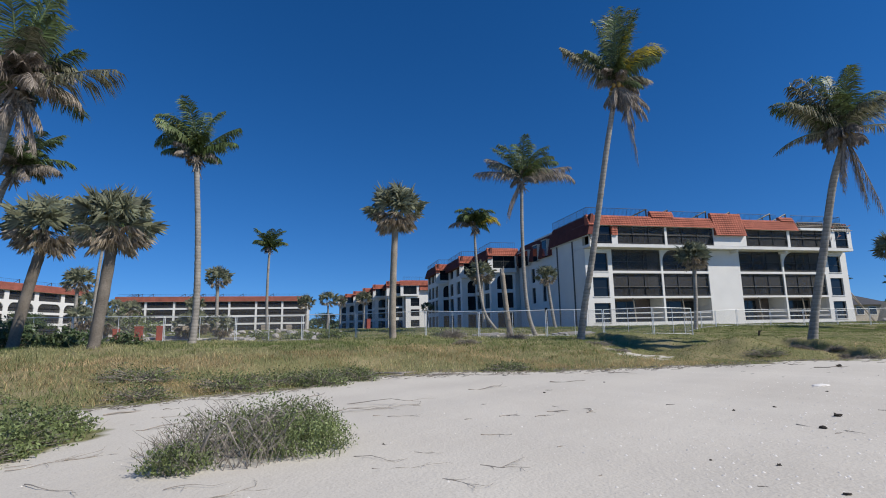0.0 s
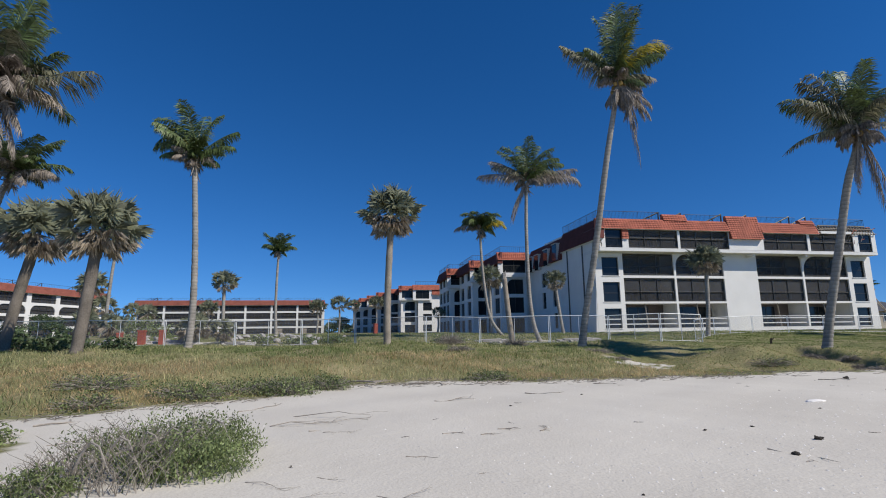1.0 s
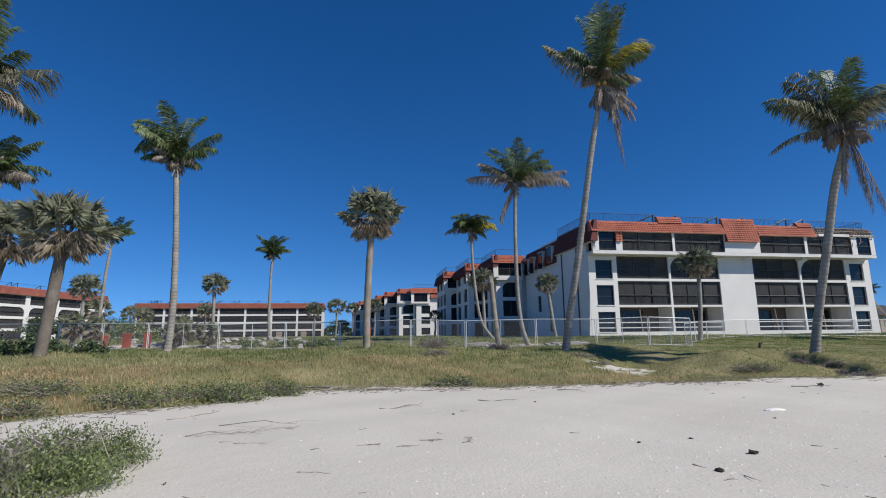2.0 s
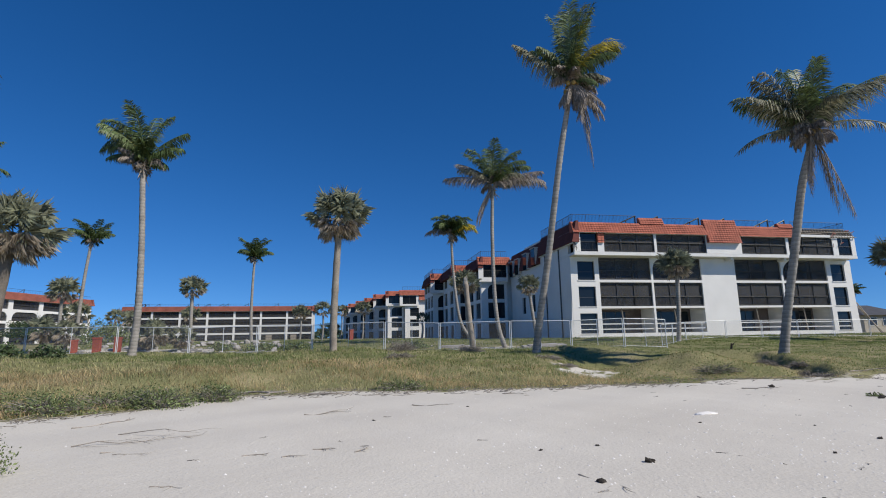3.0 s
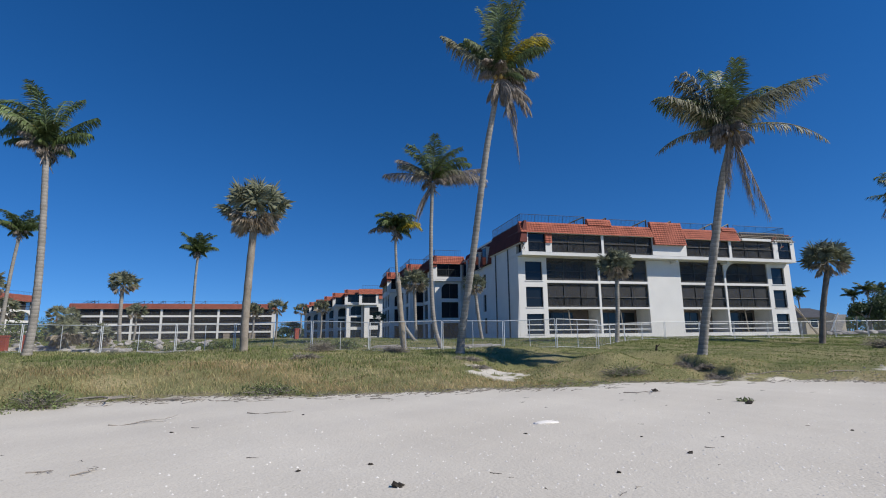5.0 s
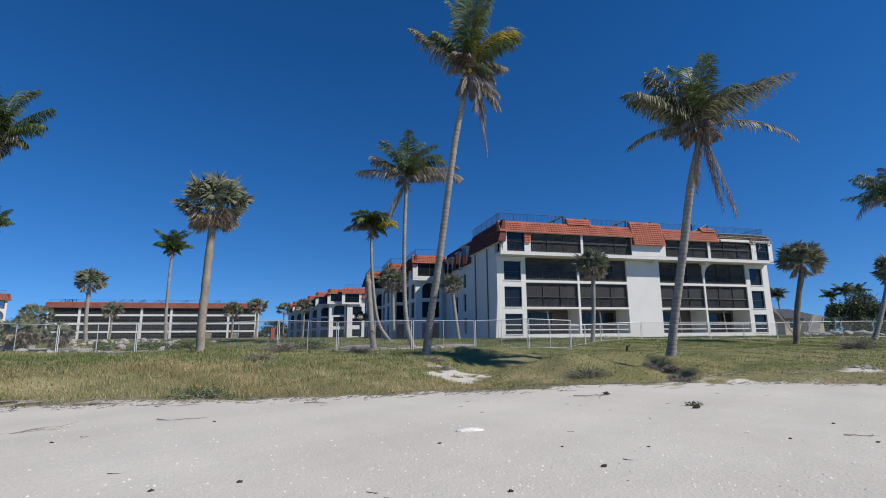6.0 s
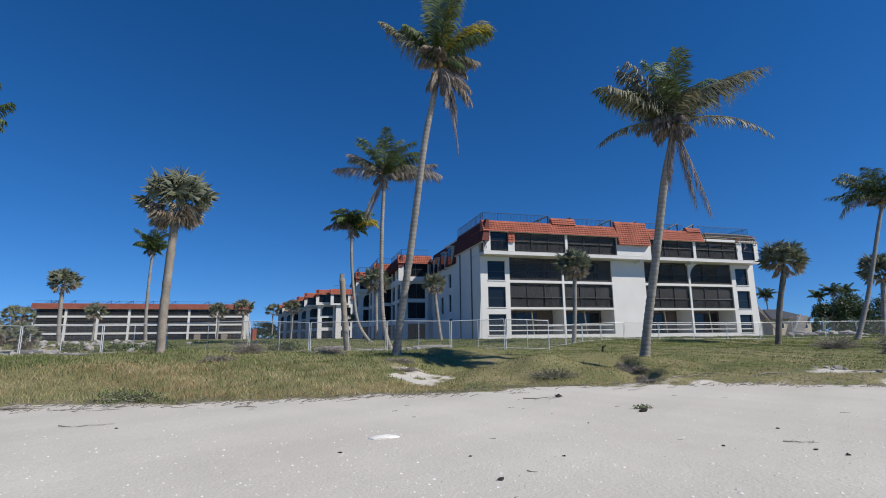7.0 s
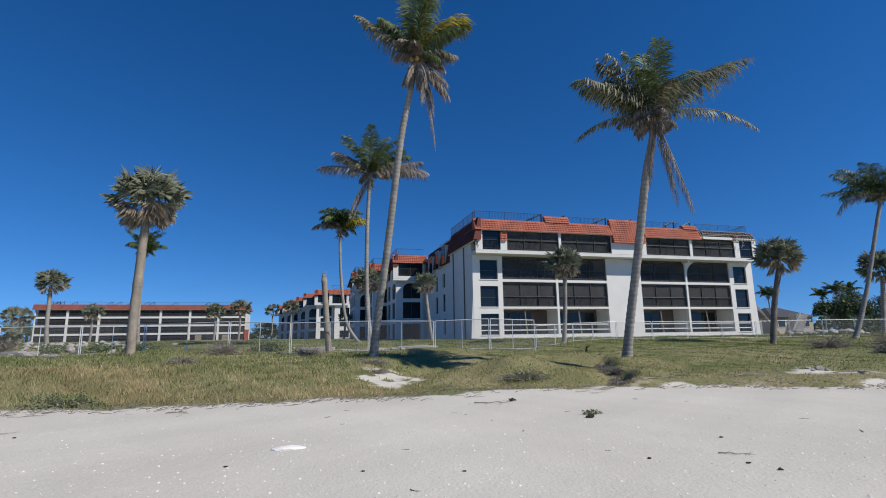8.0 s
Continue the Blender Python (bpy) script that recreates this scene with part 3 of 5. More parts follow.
    for i in range(20):
        x = 26.1 + i * 0.385
        part("rafter", Pile().add([(x, F - 0.12, ZE), (x + 0.06, F - 0.12, ZE), (x + 0.06, F + 0.4, ZR - 0.1), (x, F + 0.4, ZR - 0.1), (x, F - 0.0, ZE), (x + 0.06, F - 0.0, ZE), (x + 0.06, F + 0.5, ZR - 0.1), (x, F + 0.5, ZR - 0.1)],
                           [(0, 1, 2, 3), (7, 6, 5, 4), (0, 4, 5, 1), (3, 2, 6, 7), (0, 3, 7, 4), (1, 5, 6, 2)]), LATH, lath)
    # added dark sheet behind the laths, painting the shadow between them
    part("shade_backing", Pile().add([(25.85, F + 0.1, ZE + 0.05), (33.5, F + 0.1, ZE + 0.05), (33.5, F + 0.6, ZR - 0.12), (25.85, F + 0.6, ZR - 0.12), (25.85, F + 0.7, ZE + 0.05), (33.5, F + 0.7, ZE + 0.05), (33.5, F + 0.75, ZR - 0.12), (25.85, F + 0.75, ZR - 0.12)],
                                    [(0, 1, 2, 3), (7, 6, 5, 4), (4, 5, 1, 0), (3, 2, 6, 7), (0, 3, 7, 4), (1, 5, 6, 2)]), TORN_SHADE, lath)
    part("fascia_board", Pile().box(26.0, 30.0, F - 0.3, F - 0.25, ZE - 0.05, ZE + 0.22), WHITEWOOD, lath)
    # terrace railing
    railing("roof_railing", top, [(-0.6, 8.0), (-0.6, -0.6), (6.8, -0.6)], ZR - 0.05, 0.95, DARKMETAL, 0.16, label="dark metal roof terrace railing")
    railing("roof_railing", top, [(9.8, -0.5), (14.4, -0.5)], ZR - 0.05, 0.85, DARKMETAL, 0.16)
    railing("roof_railing", top, [(18.6, -0.5), (23.9, -0.5)], ZR - 0.05, 0.85, DARKMETAL, 0.16)
    railing("roof_railing", top, [(26.0, -0.5), (33.2, -0.5), (33.2, 7.0)], ZR - 0.05, 0.85, DARKMETAL, 0.16)
    for x in (6.9, 9.6, 14.6, 17.8, 23.4, 25.6):
        p = Pile()
        p.bar((x - 2.2, -0.2, ZR + 0.0), (x, -0.2, ZR + 1.0), 0.08, 6).bar((x, -0.2, ZR - 0.2), (x, -0.2, ZR + 1.02), 0.08, 6).bar((x - 1.1, -0.2, ZR - 0.2), (x - 1.1, -0.2, ZR + 0.48), 0.06, 5)
        part("stair_handrail", p, DARKMETAL, top, "sloping dark stair handrail")
    part("core", Pile().box(-0.4, 12.0, 14.1, 50, Z0 - 0.6, ZR - 0.5), STUCCO_OLD, top)
    return top


def stepped_bay(parent, s0, s1, v0, v1, base=Z0, eave=11.4, ridge=12.55, side_holes=True, detail=True):
    """One bay of a stepped wing: a front with a window on each storey, a tiled fascia and a long side wall."""
    w = s1 - s0
    dz = eave - ZE
    zs = [(1.5, 3.6), (4.3, 6.5), (7.0, 9.1)]
    a, b = s0 + min(1.0, w * 0.25), s1 - 0.4
    holes = [(a, b, z0 + dz, z1 + dz) for z0, z1 in zs]
    p = Pile()
    wall_mesh(p, s0, s1, base - 0.8, 9.6 + dz, v0, v0 + 0.3, holes)
    arch_corner(p, a, zs[2][1] + dz, 0.9, 1, v0, v0 + 0.3)
    part("front_wall", p, STUCCO, parent)
    for z0, z1 in zs:
        window(parent, a, b, z0 + dz, z1 + dz, v0 + 0.2, 2 if w > 3 else 1)
    q = Pile()
    ta, tb = s0 + 0.2, s1 - 0.2
    wall_mesh(q, s0 - 0.5, s1, 9.62 + dz, eave, v0 - 0.6, v0 - 0.35, [(ta, tb, 10.0 + dz, eave - 0.02)])
    q.box(s0 - 0.5, s1, v0 - 0.6, v0 + 0.02, 9.4 + dz, 9.6 + dz)
    part("front_wall", q, STUCCO, parent)
    window(parent, ta, tb, 10.0 + dz, eave - 0.02, v0 - 0.45, 2, rail=detail)
    # side towards the court
    n = max(1, round((v1 - v0) / 4.2))
    hs = []
    for i in range(n):
        c = -v1 + (v1 - v0) * (i + 0.5) / n
        for z0, z1 in (zs + [(10.0, 11.9)]):
            hs.append((c - 1.3, c + 1.3, z0 + dz, z1 + dz))
    sd = Pile()
    wall_mesh(sd, -v1, -v0 - 0.31, base - 0.8, eave, s0, s0 + 0.3, hs)
    for h in hs[2::4]:
        arch_corner(sd, h[0], h[3], 0.8, 1, s0, s0 + 0.3)
    part("side_wall", sd, STUCCO, parent).matrix_local = TURN_SIDE
    for h in hs:
        window(parent, *h, s0 + 0.2, 2).matrix_local = TURN_SIDE
    part("core", Pile().box(s0 + 0.35, s1 + 3.0, v0 + 0.35, v1, base - 0.8, ridge - 0.2), STUCCO_OLD, parent)
    tiles("tiled_roof", parent, (s0 - 0.6, v0 - 0.8), (s1 + 0.4, v0 - 0.8), eave, ridge, 0.5, TILE)
    tiles("tiled_roof", parent, (s0 - 0.62, v1), (s0 - 0.62, v0 - 0.75), eave - 0.5, ridge, 0.5, TILE_SHADED)
    if detail:
        railing("roof_railing", parent, [(s0, v1), (s0, v0 - 0.2), (s1, v0 - 0.2)], ridge - 0.05, 0.9, DARKMETAL, 0.3)


main_block()
wing = thing("apartment_wing", SITE, "stepped white apartment wing with red tile fascias", "building", "stepped apartment wings")
for s0, s1, v0, v1 in ((-5.1, -1.3, 20.1, 28.5), (-7.2, -3.6, 28.8, 39.0), (-9.0, -5.4, 39.3, 50.0)):
    stepped_bay(wing, s0, s1, v0, v1)
wing2 = thing("apartment_wing", SITE, "stepped white apartment wing beyond the lawn", "building", "stepped apartment wings")


def end_wall(parent, s0, s1, v0):
    p = Pile()
    holes = [(s0 + 1.2, s0 + 3.3, 1.4, 3.0), (s0 + 1.2, s0 + 3.3, 3.9, 5.5), (s0 + 1.2, s0 + 3.3, 6.3, 8.2)]
    wall_mesh(p, s0, s1, 0, 10.2, v0, v0 + 0.3, holes)
    part("front_wall", p, STUCCO, parent)
    for h in holes:
        window(parent, *h, v0 + 0.2, 1, sash=True)
    q = Pile()
    wall_mesh(q, s0 - 1.3, s0 + 3.2, 8.7, 11.2, v0 - 0.5, v0 - 0.25, [(s0 - 0.6, s0 + 2.6, 9.1, 11.1)])
    part("front_wall", q, STUCCO, parent)
    window(parent, s0 - 0.6, s0 + 2.6, 9.1, 11.1, v0 - 0.35, 2)
    part("core", Pile().box(s0 + 0.3, s1, v0 + 0.32, v0 + 9, 0, 12.1), STUCCO_OLD, parent)
    tiles("tiled_roof", parent, (s0 - 1.4, v0 - 0.7), (s1, v0 - 0.7), 11.2, 12.4, 0.5, TILE)
    tiles("tiled_roof", parent, (s0 + 3.3, v0 - 0.68), (s1, v0 - 0.68), 10.1, 11.22, 0.3, TILE)
    railing("roof_railing", parent, [(s0 - 0.6, v0), (s1, v0)], 12.35, 0.9, DARKMETAL, 0.4)


end_wall(wing2, -11.0, -0.8, 69.2)
for s0, s1, v0, v1 in ((-15.0, -11.2, 70.5, 79.5), (-17.6, -13.8, 79.8, 91.0), (-19.6, -16.0, 91.4, 103.0), (-21.9, -18.0, 103.4, 114.6), (-24.2, -20.4, 115.0, 127.0), (-26.5, -22.8, 127.4, 139)):
    stepped_bay(wing2, s0, s1, v0, v1, 0.9, 11.2, 12.3, detail=False)


def far_block(parent, length, bays, arches=False, pier=0.34):
    """A long four-storey balcony front along x, facing -y, with dark screened bays between white piers."""
    lev = [(1.1, 3.2), (3.8, 5.85), (6.45, 8.5), (9.1, 11.15)]
    step = length / bays
    holes = [(i * step + pier, (i + 1) * step - pier, a, b) for i in range(bays) for a, b in lev]
    p = Pile()
    wall_mesh(p, 0, length, 0, 11.3, 0, 0.4, holes)
    if arches:
        for i in range(bays):
            arch_corner(p, i * step + pier, lev[2][1], 1.5, 1, 0, 0.4)
            arch_corner(p, (i + 1) * step - pier, lev[2][1], 1.5, -1, 0, 0.4)
    part("front_wall", p, STUCCO, parent)
    part("core", Pile().box(0.2, length - 0.2, 1.8, 13, 0, 12.2), STUCCO_OLD, parent)
    for i in range(1, bays):
        part("cross_wall", Pile().box(i * step - 0.15, i * step + 0.15, 0.41, 1.78, 0, 11.3), STUCCO_OLD, parent)
    for a, b in zip(lev, lev[1:]):
        part("balcony_slab", Pile().box(0.2, length - 0.2, 0.41, 1.78, a[1], b[0]), SLAB, parent)
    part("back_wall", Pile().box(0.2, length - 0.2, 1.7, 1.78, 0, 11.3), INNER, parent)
    for h in holes:
        n = max(2, round((h[1] - h[0]) / 2.4))
        screened_balcony(parent, *h, 0.2, [k / n for k in range(1, n)], rail=False)
        part("balcony_rail", Pile().box(h[0], h[1], 0.04, 0.12, h[2] + 0.95, h[2] + 1.02), DARKMETAL, parent, "dark top rail")
    for k in (() if arches else (0.745, 0.88)):
        part("boarded_panel", Pile().box(length * k, length * k + 2.0, 0.06, 0.16, 1.1, 3.0), LATH, parent, "tan boarded-up ground floor panel")
    tiles("tiled_roof", parent, (-0.6, -0.5), (length + 0.6, -0.5), 11.25, 12.95, 0.7, TILE_FAR)
    tiles("tiled_roof", parent, (length + 0.62, -0.45), (length + 0.62, 13), 11.25, 12.95, 0.7, TILE_FAR)
    railing("roof_railing", parent, [(0, 0.6), (length, 0.6)], 12.85, 0.9, DARKMETAL, 0.5)
    r = random.Random(bays)
    for i in range(bays * 2):
        x = r.uniform(2, length - 2)
        part("stair_handrail", Pile().bar((x - 1.6, 1, 12.9), (x, 1, 13.9), 0.07, 5).bar((x, 1, 12.4), (x, 1, 13.92), 0.08, 5), DARKMETAL, parent)


far = thing("apartment_building", SITE @ pose(-98.7, 134, -0.1), "long low white apartment block with red tile roof and dark balconies", "building")
far_block(far, 61.3, 7)
leftb = thing("apartment_building", pose(-96.8, 75.5, -0.1, 0, 0, 91), "white apartment block with arched balconies and red tile roof", "building")
far_block(leftb, 58, 7, True, 0.6)


# ---- palms ----
def coconut_frond(az, el, length, droop, seed, dry=0.0, gap=0.0, sweep=0.0, full=1.0, hang_more=0.0):
    """One feather leaf from the origin: az in degrees from +x, el its first rise, droop how far it bends down along its length, sweep a sideways bend."""
    r = np.random.default_rng(seed)
    n = 34
    pts, p = [], Vector((0, 0, 0))
    dirs = []
    for i in range(n + 1):
        t = i / n
        e = radians(el - droop * t ** 1.7)
        a = radians(az + sweep * t)
        d = Vector((math.cos(e) * math.cos(a), math.cos(e) * math.sin(a), math.sin(e)))
        dirs.append(d)
        pts.append(p.copy())
        p = p + d * (length / n)
    pile = Pile()
    pile.tube(pts, [0.055 * (1 - 0.9 * i / n) + 0.004 for i in range(n + 1)], 4)
    down = Vector((0, 0, -1))
    flat = Vector((-math.sin(radians(az)), math.cos(radians(az)), 0))
    tip_bare = 0.86 if full < 0.8 else 1.01
    phase = r.uniform(0, 6.28, 4)
    for i in range(5, n + 1):
        t = i / n
        if t > tip_bare and r.random() < 0.5:
            continue
        ll = full * (0.35 + 0.17 * length) * (0.3 + 0.95 * math.sin(math.pi * min(1, 0.12 + 0.86 * t)) ** 0.6)
        for sub in (0, 0.33, 0.66):
            if i == n and sub:
                continue
            q = pts[i].lerp(pts[min(n, i + 1)], sub)
            d = dirs[i]
            out = (d.cross(Vector((0, 0, 1))) * 0.5 - flat * 0.5)
            out = out.normalized()
            for s in (-1, 1):
                tuft = math.sin(t * 17 + phase[int(s > 0)]) + 0.6 * math.sin(t * 41 + phase[2 + int(s > 0)])
                torn = 0.5 if tuft > 1.15 else 0.0
                if r.random() < gap + torn:
                    continue
                sag = 0.22 + hang_more + 0.95 * dry + 0.2 * tuft
                w = (out * s * (0.95 - 0.5 * dry) + d * (0.62 + 0.35 * t) + down * sag + Vector(r.normal(0, 0.13, 3))).normalized()
                l1 = ll * r.uniform(0.7, 1.12)
                mid = q + w * l1 * 0.5
                w2 = (w + down * (0.4 + hang_more + 0.6 * dry + r.uniform(0, 0.5))).normalized()
                tip = mid + w2 * l1 * 0.5
                wid = d * (0.019 + 0.014 * r.random())
                pile.add([q - wid * 0.6, q + wid * 0.6, mid + wid, tip, mid - wid], [(0, 1, 2, 4), (4, 2, 3)])
    return pile


def trunk_pile(pts, r0, r1, rings=True, seed=0, sides=12, foot=0.75):
    r = random.Random(seed)
    pts = [Vector(p) for p in pts]
    # a smooth curve through the given points
    fine, n = [], 10
    for i in range(len(pts) - 1):
        p0, p1, p2, p3 = pts[max(i - 1, 0)], pts[i], pts[i + 1], pts[min(i + 2, len(pts) - 1)]
        for k in range(n):
            t = k / n
            fine.append(0.5 * ((2 * p1) + (p2 - p0) * t + (2 * p0 - 5 * p1 + 4 * p2 - p3) * t * t + (3 * p1 - p0 - 3 * p2 + p3) * t ** 3))
    fine.append(pts[-1])
    out, rad = [], []
    m = len(fine)
    for i in range(m - 1):
        sub = 3 if rings else 1
        for k in range(sub):
            t = (i + k / sub) / (m - 1)
            out.append(fine[i].lerp(fine[i + 1], k / sub))
            base = r0 * (1 - t) + r1 * t + r0 * foot * math.exp(-t * 22)
            rad.append(base * (1 + (0.06 if (k % 3 == 0) else -0.02) + r.uniform(-0.02, 0.02)) if rings else base * (1 + r.uniform(-0.05, 0.05)))
    out.append(fine[-1])
    rad.append(r1)
    return Pile().tube(out, rad, sides)


def coconut_palm(pts, r0, r1, specs, label, seed, nuts=True, group="coconut palms by the beach", dead=5):
    """A tall palm through the given trunk points; specs: (az, el, length, droop, kind) with kind g green, y yellow, d dry, h hanging dry."""
    base = Vector(pts[0])
    base.z = gz(base.x, base.y)
    th = thing("coconut_palm", Matrix.Translation(base), label, "palm tree", group)
    loc = [Vector(p) - base for p in pts]
    loc[0] = Vector((0, 0, -0.25))
    part("trunk", trunk_pile(loc, r0, r1, True, seed), TRUNK, th, "grey ringed trunk", True)
    top = loc[-1]
    inner = random.Random(seed + 50)
    specs = specs + [(inner.uniform(0, 360), inner.uniform(-10, 70), inner.uniform(0.9, 1.7), inner.uniform(50, 110), inner.choice("ccdd")) for _ in range(9)]
    kinds = {"g": (FROND, 0.05, 0.06, 0.85, 0.1, "green feather frond"), "y": (FROND_YELLOW, 0.1, 0.03, 1.1, 0.1, "yellowing feather frond"), "d": (FROND_DEAD, 0.45, 0.1, 0.9, 0.1, "dry brown frond"),
             "h": (FROND_DEAD, 0.8, 0.1, 0.75, 0.2, "dead hanging frond"), "c": (FROND, 0.2, 0.05, 0.85, 0.55, "green frond with hanging leaflets"), "w": (FROND_WISP, 0.6, 0.3, 0.4, 0.3, "wispy dry frond, nearly bare"),
             "m": (FROND_WISP, 0.15, 0.08, 1.0, 0.35, "half-dry grey-green frond")}
    for i, (az, el, ln, dr, k) in enumerate(specs):
        m, dry, gap, full, more, words = kinds[k]
        fr = coconut_frond(az, el, ln, dr, seed * 100 + i, dry, gap, (i * 37 % 30) - 15 if k != "h" else 0, full, more)
        part("frond", fr, m, th, words).location = top + Vector((0, 0, 0.2 if k != "h" else -0.05))
    # fibrous crown base
    r = random.Random(seed)
    boot = Pile()
    for i in range(46):
        a = r.uniform(0, 6.28)
        o = Vector((math.cos(a), math.sin(a), 0))
        s = top + o * r1 * 0.8 + Vector((0, 0, r.uniform(-0.6, 0.3)))
        e = s + o * r.uniform(0.15, 0.5) + Vector((0, 0, r.uniform(-0.7, 0.25)))
        boot.bar(s, e, 0.055, 4, 0.012)
    part("crown_fibre", boot, FROND_DEAD, th)
    if nuts:
        for i in range(7):
            a = i * 0.9 + seed
            p = top + Vector((math.cos(a) * 0.32, math.sin(a) * 0.32, r.uniform(-0.45, -0.05)))
            c = Pile()
            rings = [(-0.15, 0.03), (-0.09, 0.1), (0.0, 0.125), (0.09, 0.09), (0.15, 0.02)]
            c.tube([p + Vector((0, 0.001 * k, z)) for k, (z, _) in enumerate(rings)], [q for _, q in rings], 7)
            part("coconut", c, COCONUT, th, "", True)
    return th


def ring(n, el, ln, dr, kind, start=0, jitter=12, seed=1):
    r = random.Random(seed)
    return [(start + 360 * i / n + r.uniform(-jitter, jitter), el + r.uniform(-8, 8), ln * r.uniform(0.85, 1.1), dr + r.uniform(-12, 12), kind) for i in range(n)]


def fan_leaf(az, el, stem, radius, seed, dry=0.0):
    """One fan leaf of a cabbage palm: stalk, folded blade of many pointed segments with drooping tips."""
    r = np.random.default_rng(seed)
    a, e = radians(az), radians(el)
    d = Vector((math.cos(e) * math.cos(a), math.cos(e) * math.sin(a), math.sin(e)))
    pile = Pile()
    hub = d * stem + Vector((0, 0, -0.12 * stem * math.cos(e)))
    pile.bar((0, 0, 0), hub, 0.022, 4, 0.014)
    side = d.cross(Vector((0, 0, 1)))
    side = side.normalized() if side.length > 0.05 else Vector((1, 0, 0))
    up = side.cross(d).normalized()
    roll = r.uniform(-0.75, 0.75)
    side, up = side * math.cos(roll) + up * math.sin(roll), up * math.cos(roll) - side * math.sin(roll)
    n = 30
    curl = r.uniform(0.1, 0.4) + 0.5 * dry
    for i in range(n):
        f = (i / (n - 1) * 2 - 1)
        ang = f * radians(155 - 45 * dry) + r.normal(0, 0.06)
        across = up * math.cos(ang) + side * math.sin(ang)
        w = d * (0.72 - 0.3 * abs(f) + r.normal(0, 0.1)) + across * (0.75 - 0.3 * dry) + Vector((0, 0, -0.2 * curl - 0.5 * dry))
        w.normalize()
        L = radius * (1.02 - 0.25 * abs(f)) * r.uniform(0.72, 1.15)
        mid = hub + w * L * 0.5
        tip = mid + (w + Vector((0, 0, -0.7 * curl - 0.7 * dry - 0.5 * r.random()))).normalized() * L * 0.52
        cr = w.cross(d)
        cr = (cr.normalized() if cr.length > 0.01 else side) * ((0.016 + 0.012 * r.random()) * radius)
        pile.add([hub, mid - cr, tip, mid + cr], [(0, 1, 2), (0, 2, 3)])
    return pile


def sabal_palm(pts, r0, r1, size, label, seed, live=24, dead=14, group="cabbage palms", bark=None):
    base = Vector(pts[0])
    base.z = gz(base.x, base.y)
    th = thing("cabbage_palm", Matrix.Translation(base), label, "palm tree", group)
    loc = [Vector(p) - base for p in pts]
    loc[0] = Vector((0, 0, -0.25))
    part("trunk", trunk_pile(loc, r0, r1, False, seed, 12, 0.3), bark or TRUNK, th, "", True)
    live, dead, size = round(live * 1.2), round(dead * 1.35), size * 0.88
    top = loc[-1]
    r = random.Random(seed)
    for i in range(live):
        t = (i + 0.5) / live
        el = 80 - 98 * t ** 0.85 + r.uniform(-14, 14)
        reach = 0.72 + 0.36 * math.cos(radians(el)) ** 2
        lf = fan_leaf(i * 137.5 + r.uniform(-15, 15), el, size * 0.55 * reach * r.uniform(0.75, 1.15), size * 0.52 * r.uniform(0.8, 1.15), seed * 1000 + i, 0.12 + 0.25 * t * r.random())
        part("fan_leaf", lf, FAN, th, "green fan leaf").location = top + Vector((0, 0, 0.48 * size))
    for i in range(dead):
        el = r.uniform(-58, -2)
        lf = fan_leaf(i * 137.5 + 60, el, size * 0.42 * r.uniform(0.8, 1.1), size * 0.5 * r.uniform(0.8, 1.1), seed * 1000 + 500 + i, 0.6)
        part("fan_leaf", lf, FAN_DRY, th, "dry brown hanging fan leaf").location = top + Vector((0, 0, 0.32 * size))
    boot = Pile()
    for i in range(22):
        a = r.uniform(0, 6.28)
        o = Vector((math.cos(a), math.sin(a), 0))
        s = top + o * r1 * 0.9 + Vector((0, 0, r.uniform(-0.7, 0.1)))
        boot.bar(s, s + o * r.uniform(0.06, 0.2) + Vector((0, 0, r.uniform(0.1, 0.3))), 0.035, 4, 0.01)
    part("leaf_boot", boot, TRUNK_TAN, th)
    return th


# the tall leaning palm before the building
skirt = random.Random(8)
coconut_palm([(7.61, 27.93, 0.5), (7.8, 27.6, 2.0), (8.3, 26.8, 5.3), (8.97, 25.7, 10.3), (9.4, 25.5, 12.6), (9.75, 25.35, 14.4)], 0.2, 0.12,
             [(178, 40, 3.5, -4, "m"), (182, 38, 3.7, 2, "w"), (168, 62, 2.9, 45, "c"), (190, 66, 2.6, 60, "c"), (150, 84, 4.0, 20, "g"), (100, 88, 4.3, 12, "g"), (60, 86, 4.5, 14, "g"), (10, 84, 4.4, 14, "y"), (330, 80, 4.1, 20, "g"), (0, 76, 4.3, 10, "g"), (270, 84, 4.0, 16, "g"),
              (5, 68, 3.5, 70, "y"), (352, 60, 3.3, 72, "y"), (12, 60, 3.1, 80, "g"), (340, 50, 2.6, 75, "c"), (0, 12, 1.9, 25, "d"), (15, 8, 1.6, 70, "d"), (345, 22, 1.7, 60, "m"), (270, 30, 1.5, 95, "d"), (190, 25, 1.2, 100, "d"),
              (0, -74, 4.6, 15, "h"), (8, -66, 3.0, 23, "h"), (350, -62, 2.6, 27, "h")]
             + [(skirt.uniform(-80, 80), skirt.uniform(-72, -25), skirt.uniform(1.0, 2.5), skirt.uniform(30, 60), "h") for _ in range(26)]
             + [(skirt.uniform(120, 240), skirt.uniform(-75, -40), skirt.uniform(0.8, 1.6), skirt.uniform(15, 40), "h") for _ in range(7)],
             "tall leaning coconut palm with wind-swept and dead fronds", 3)
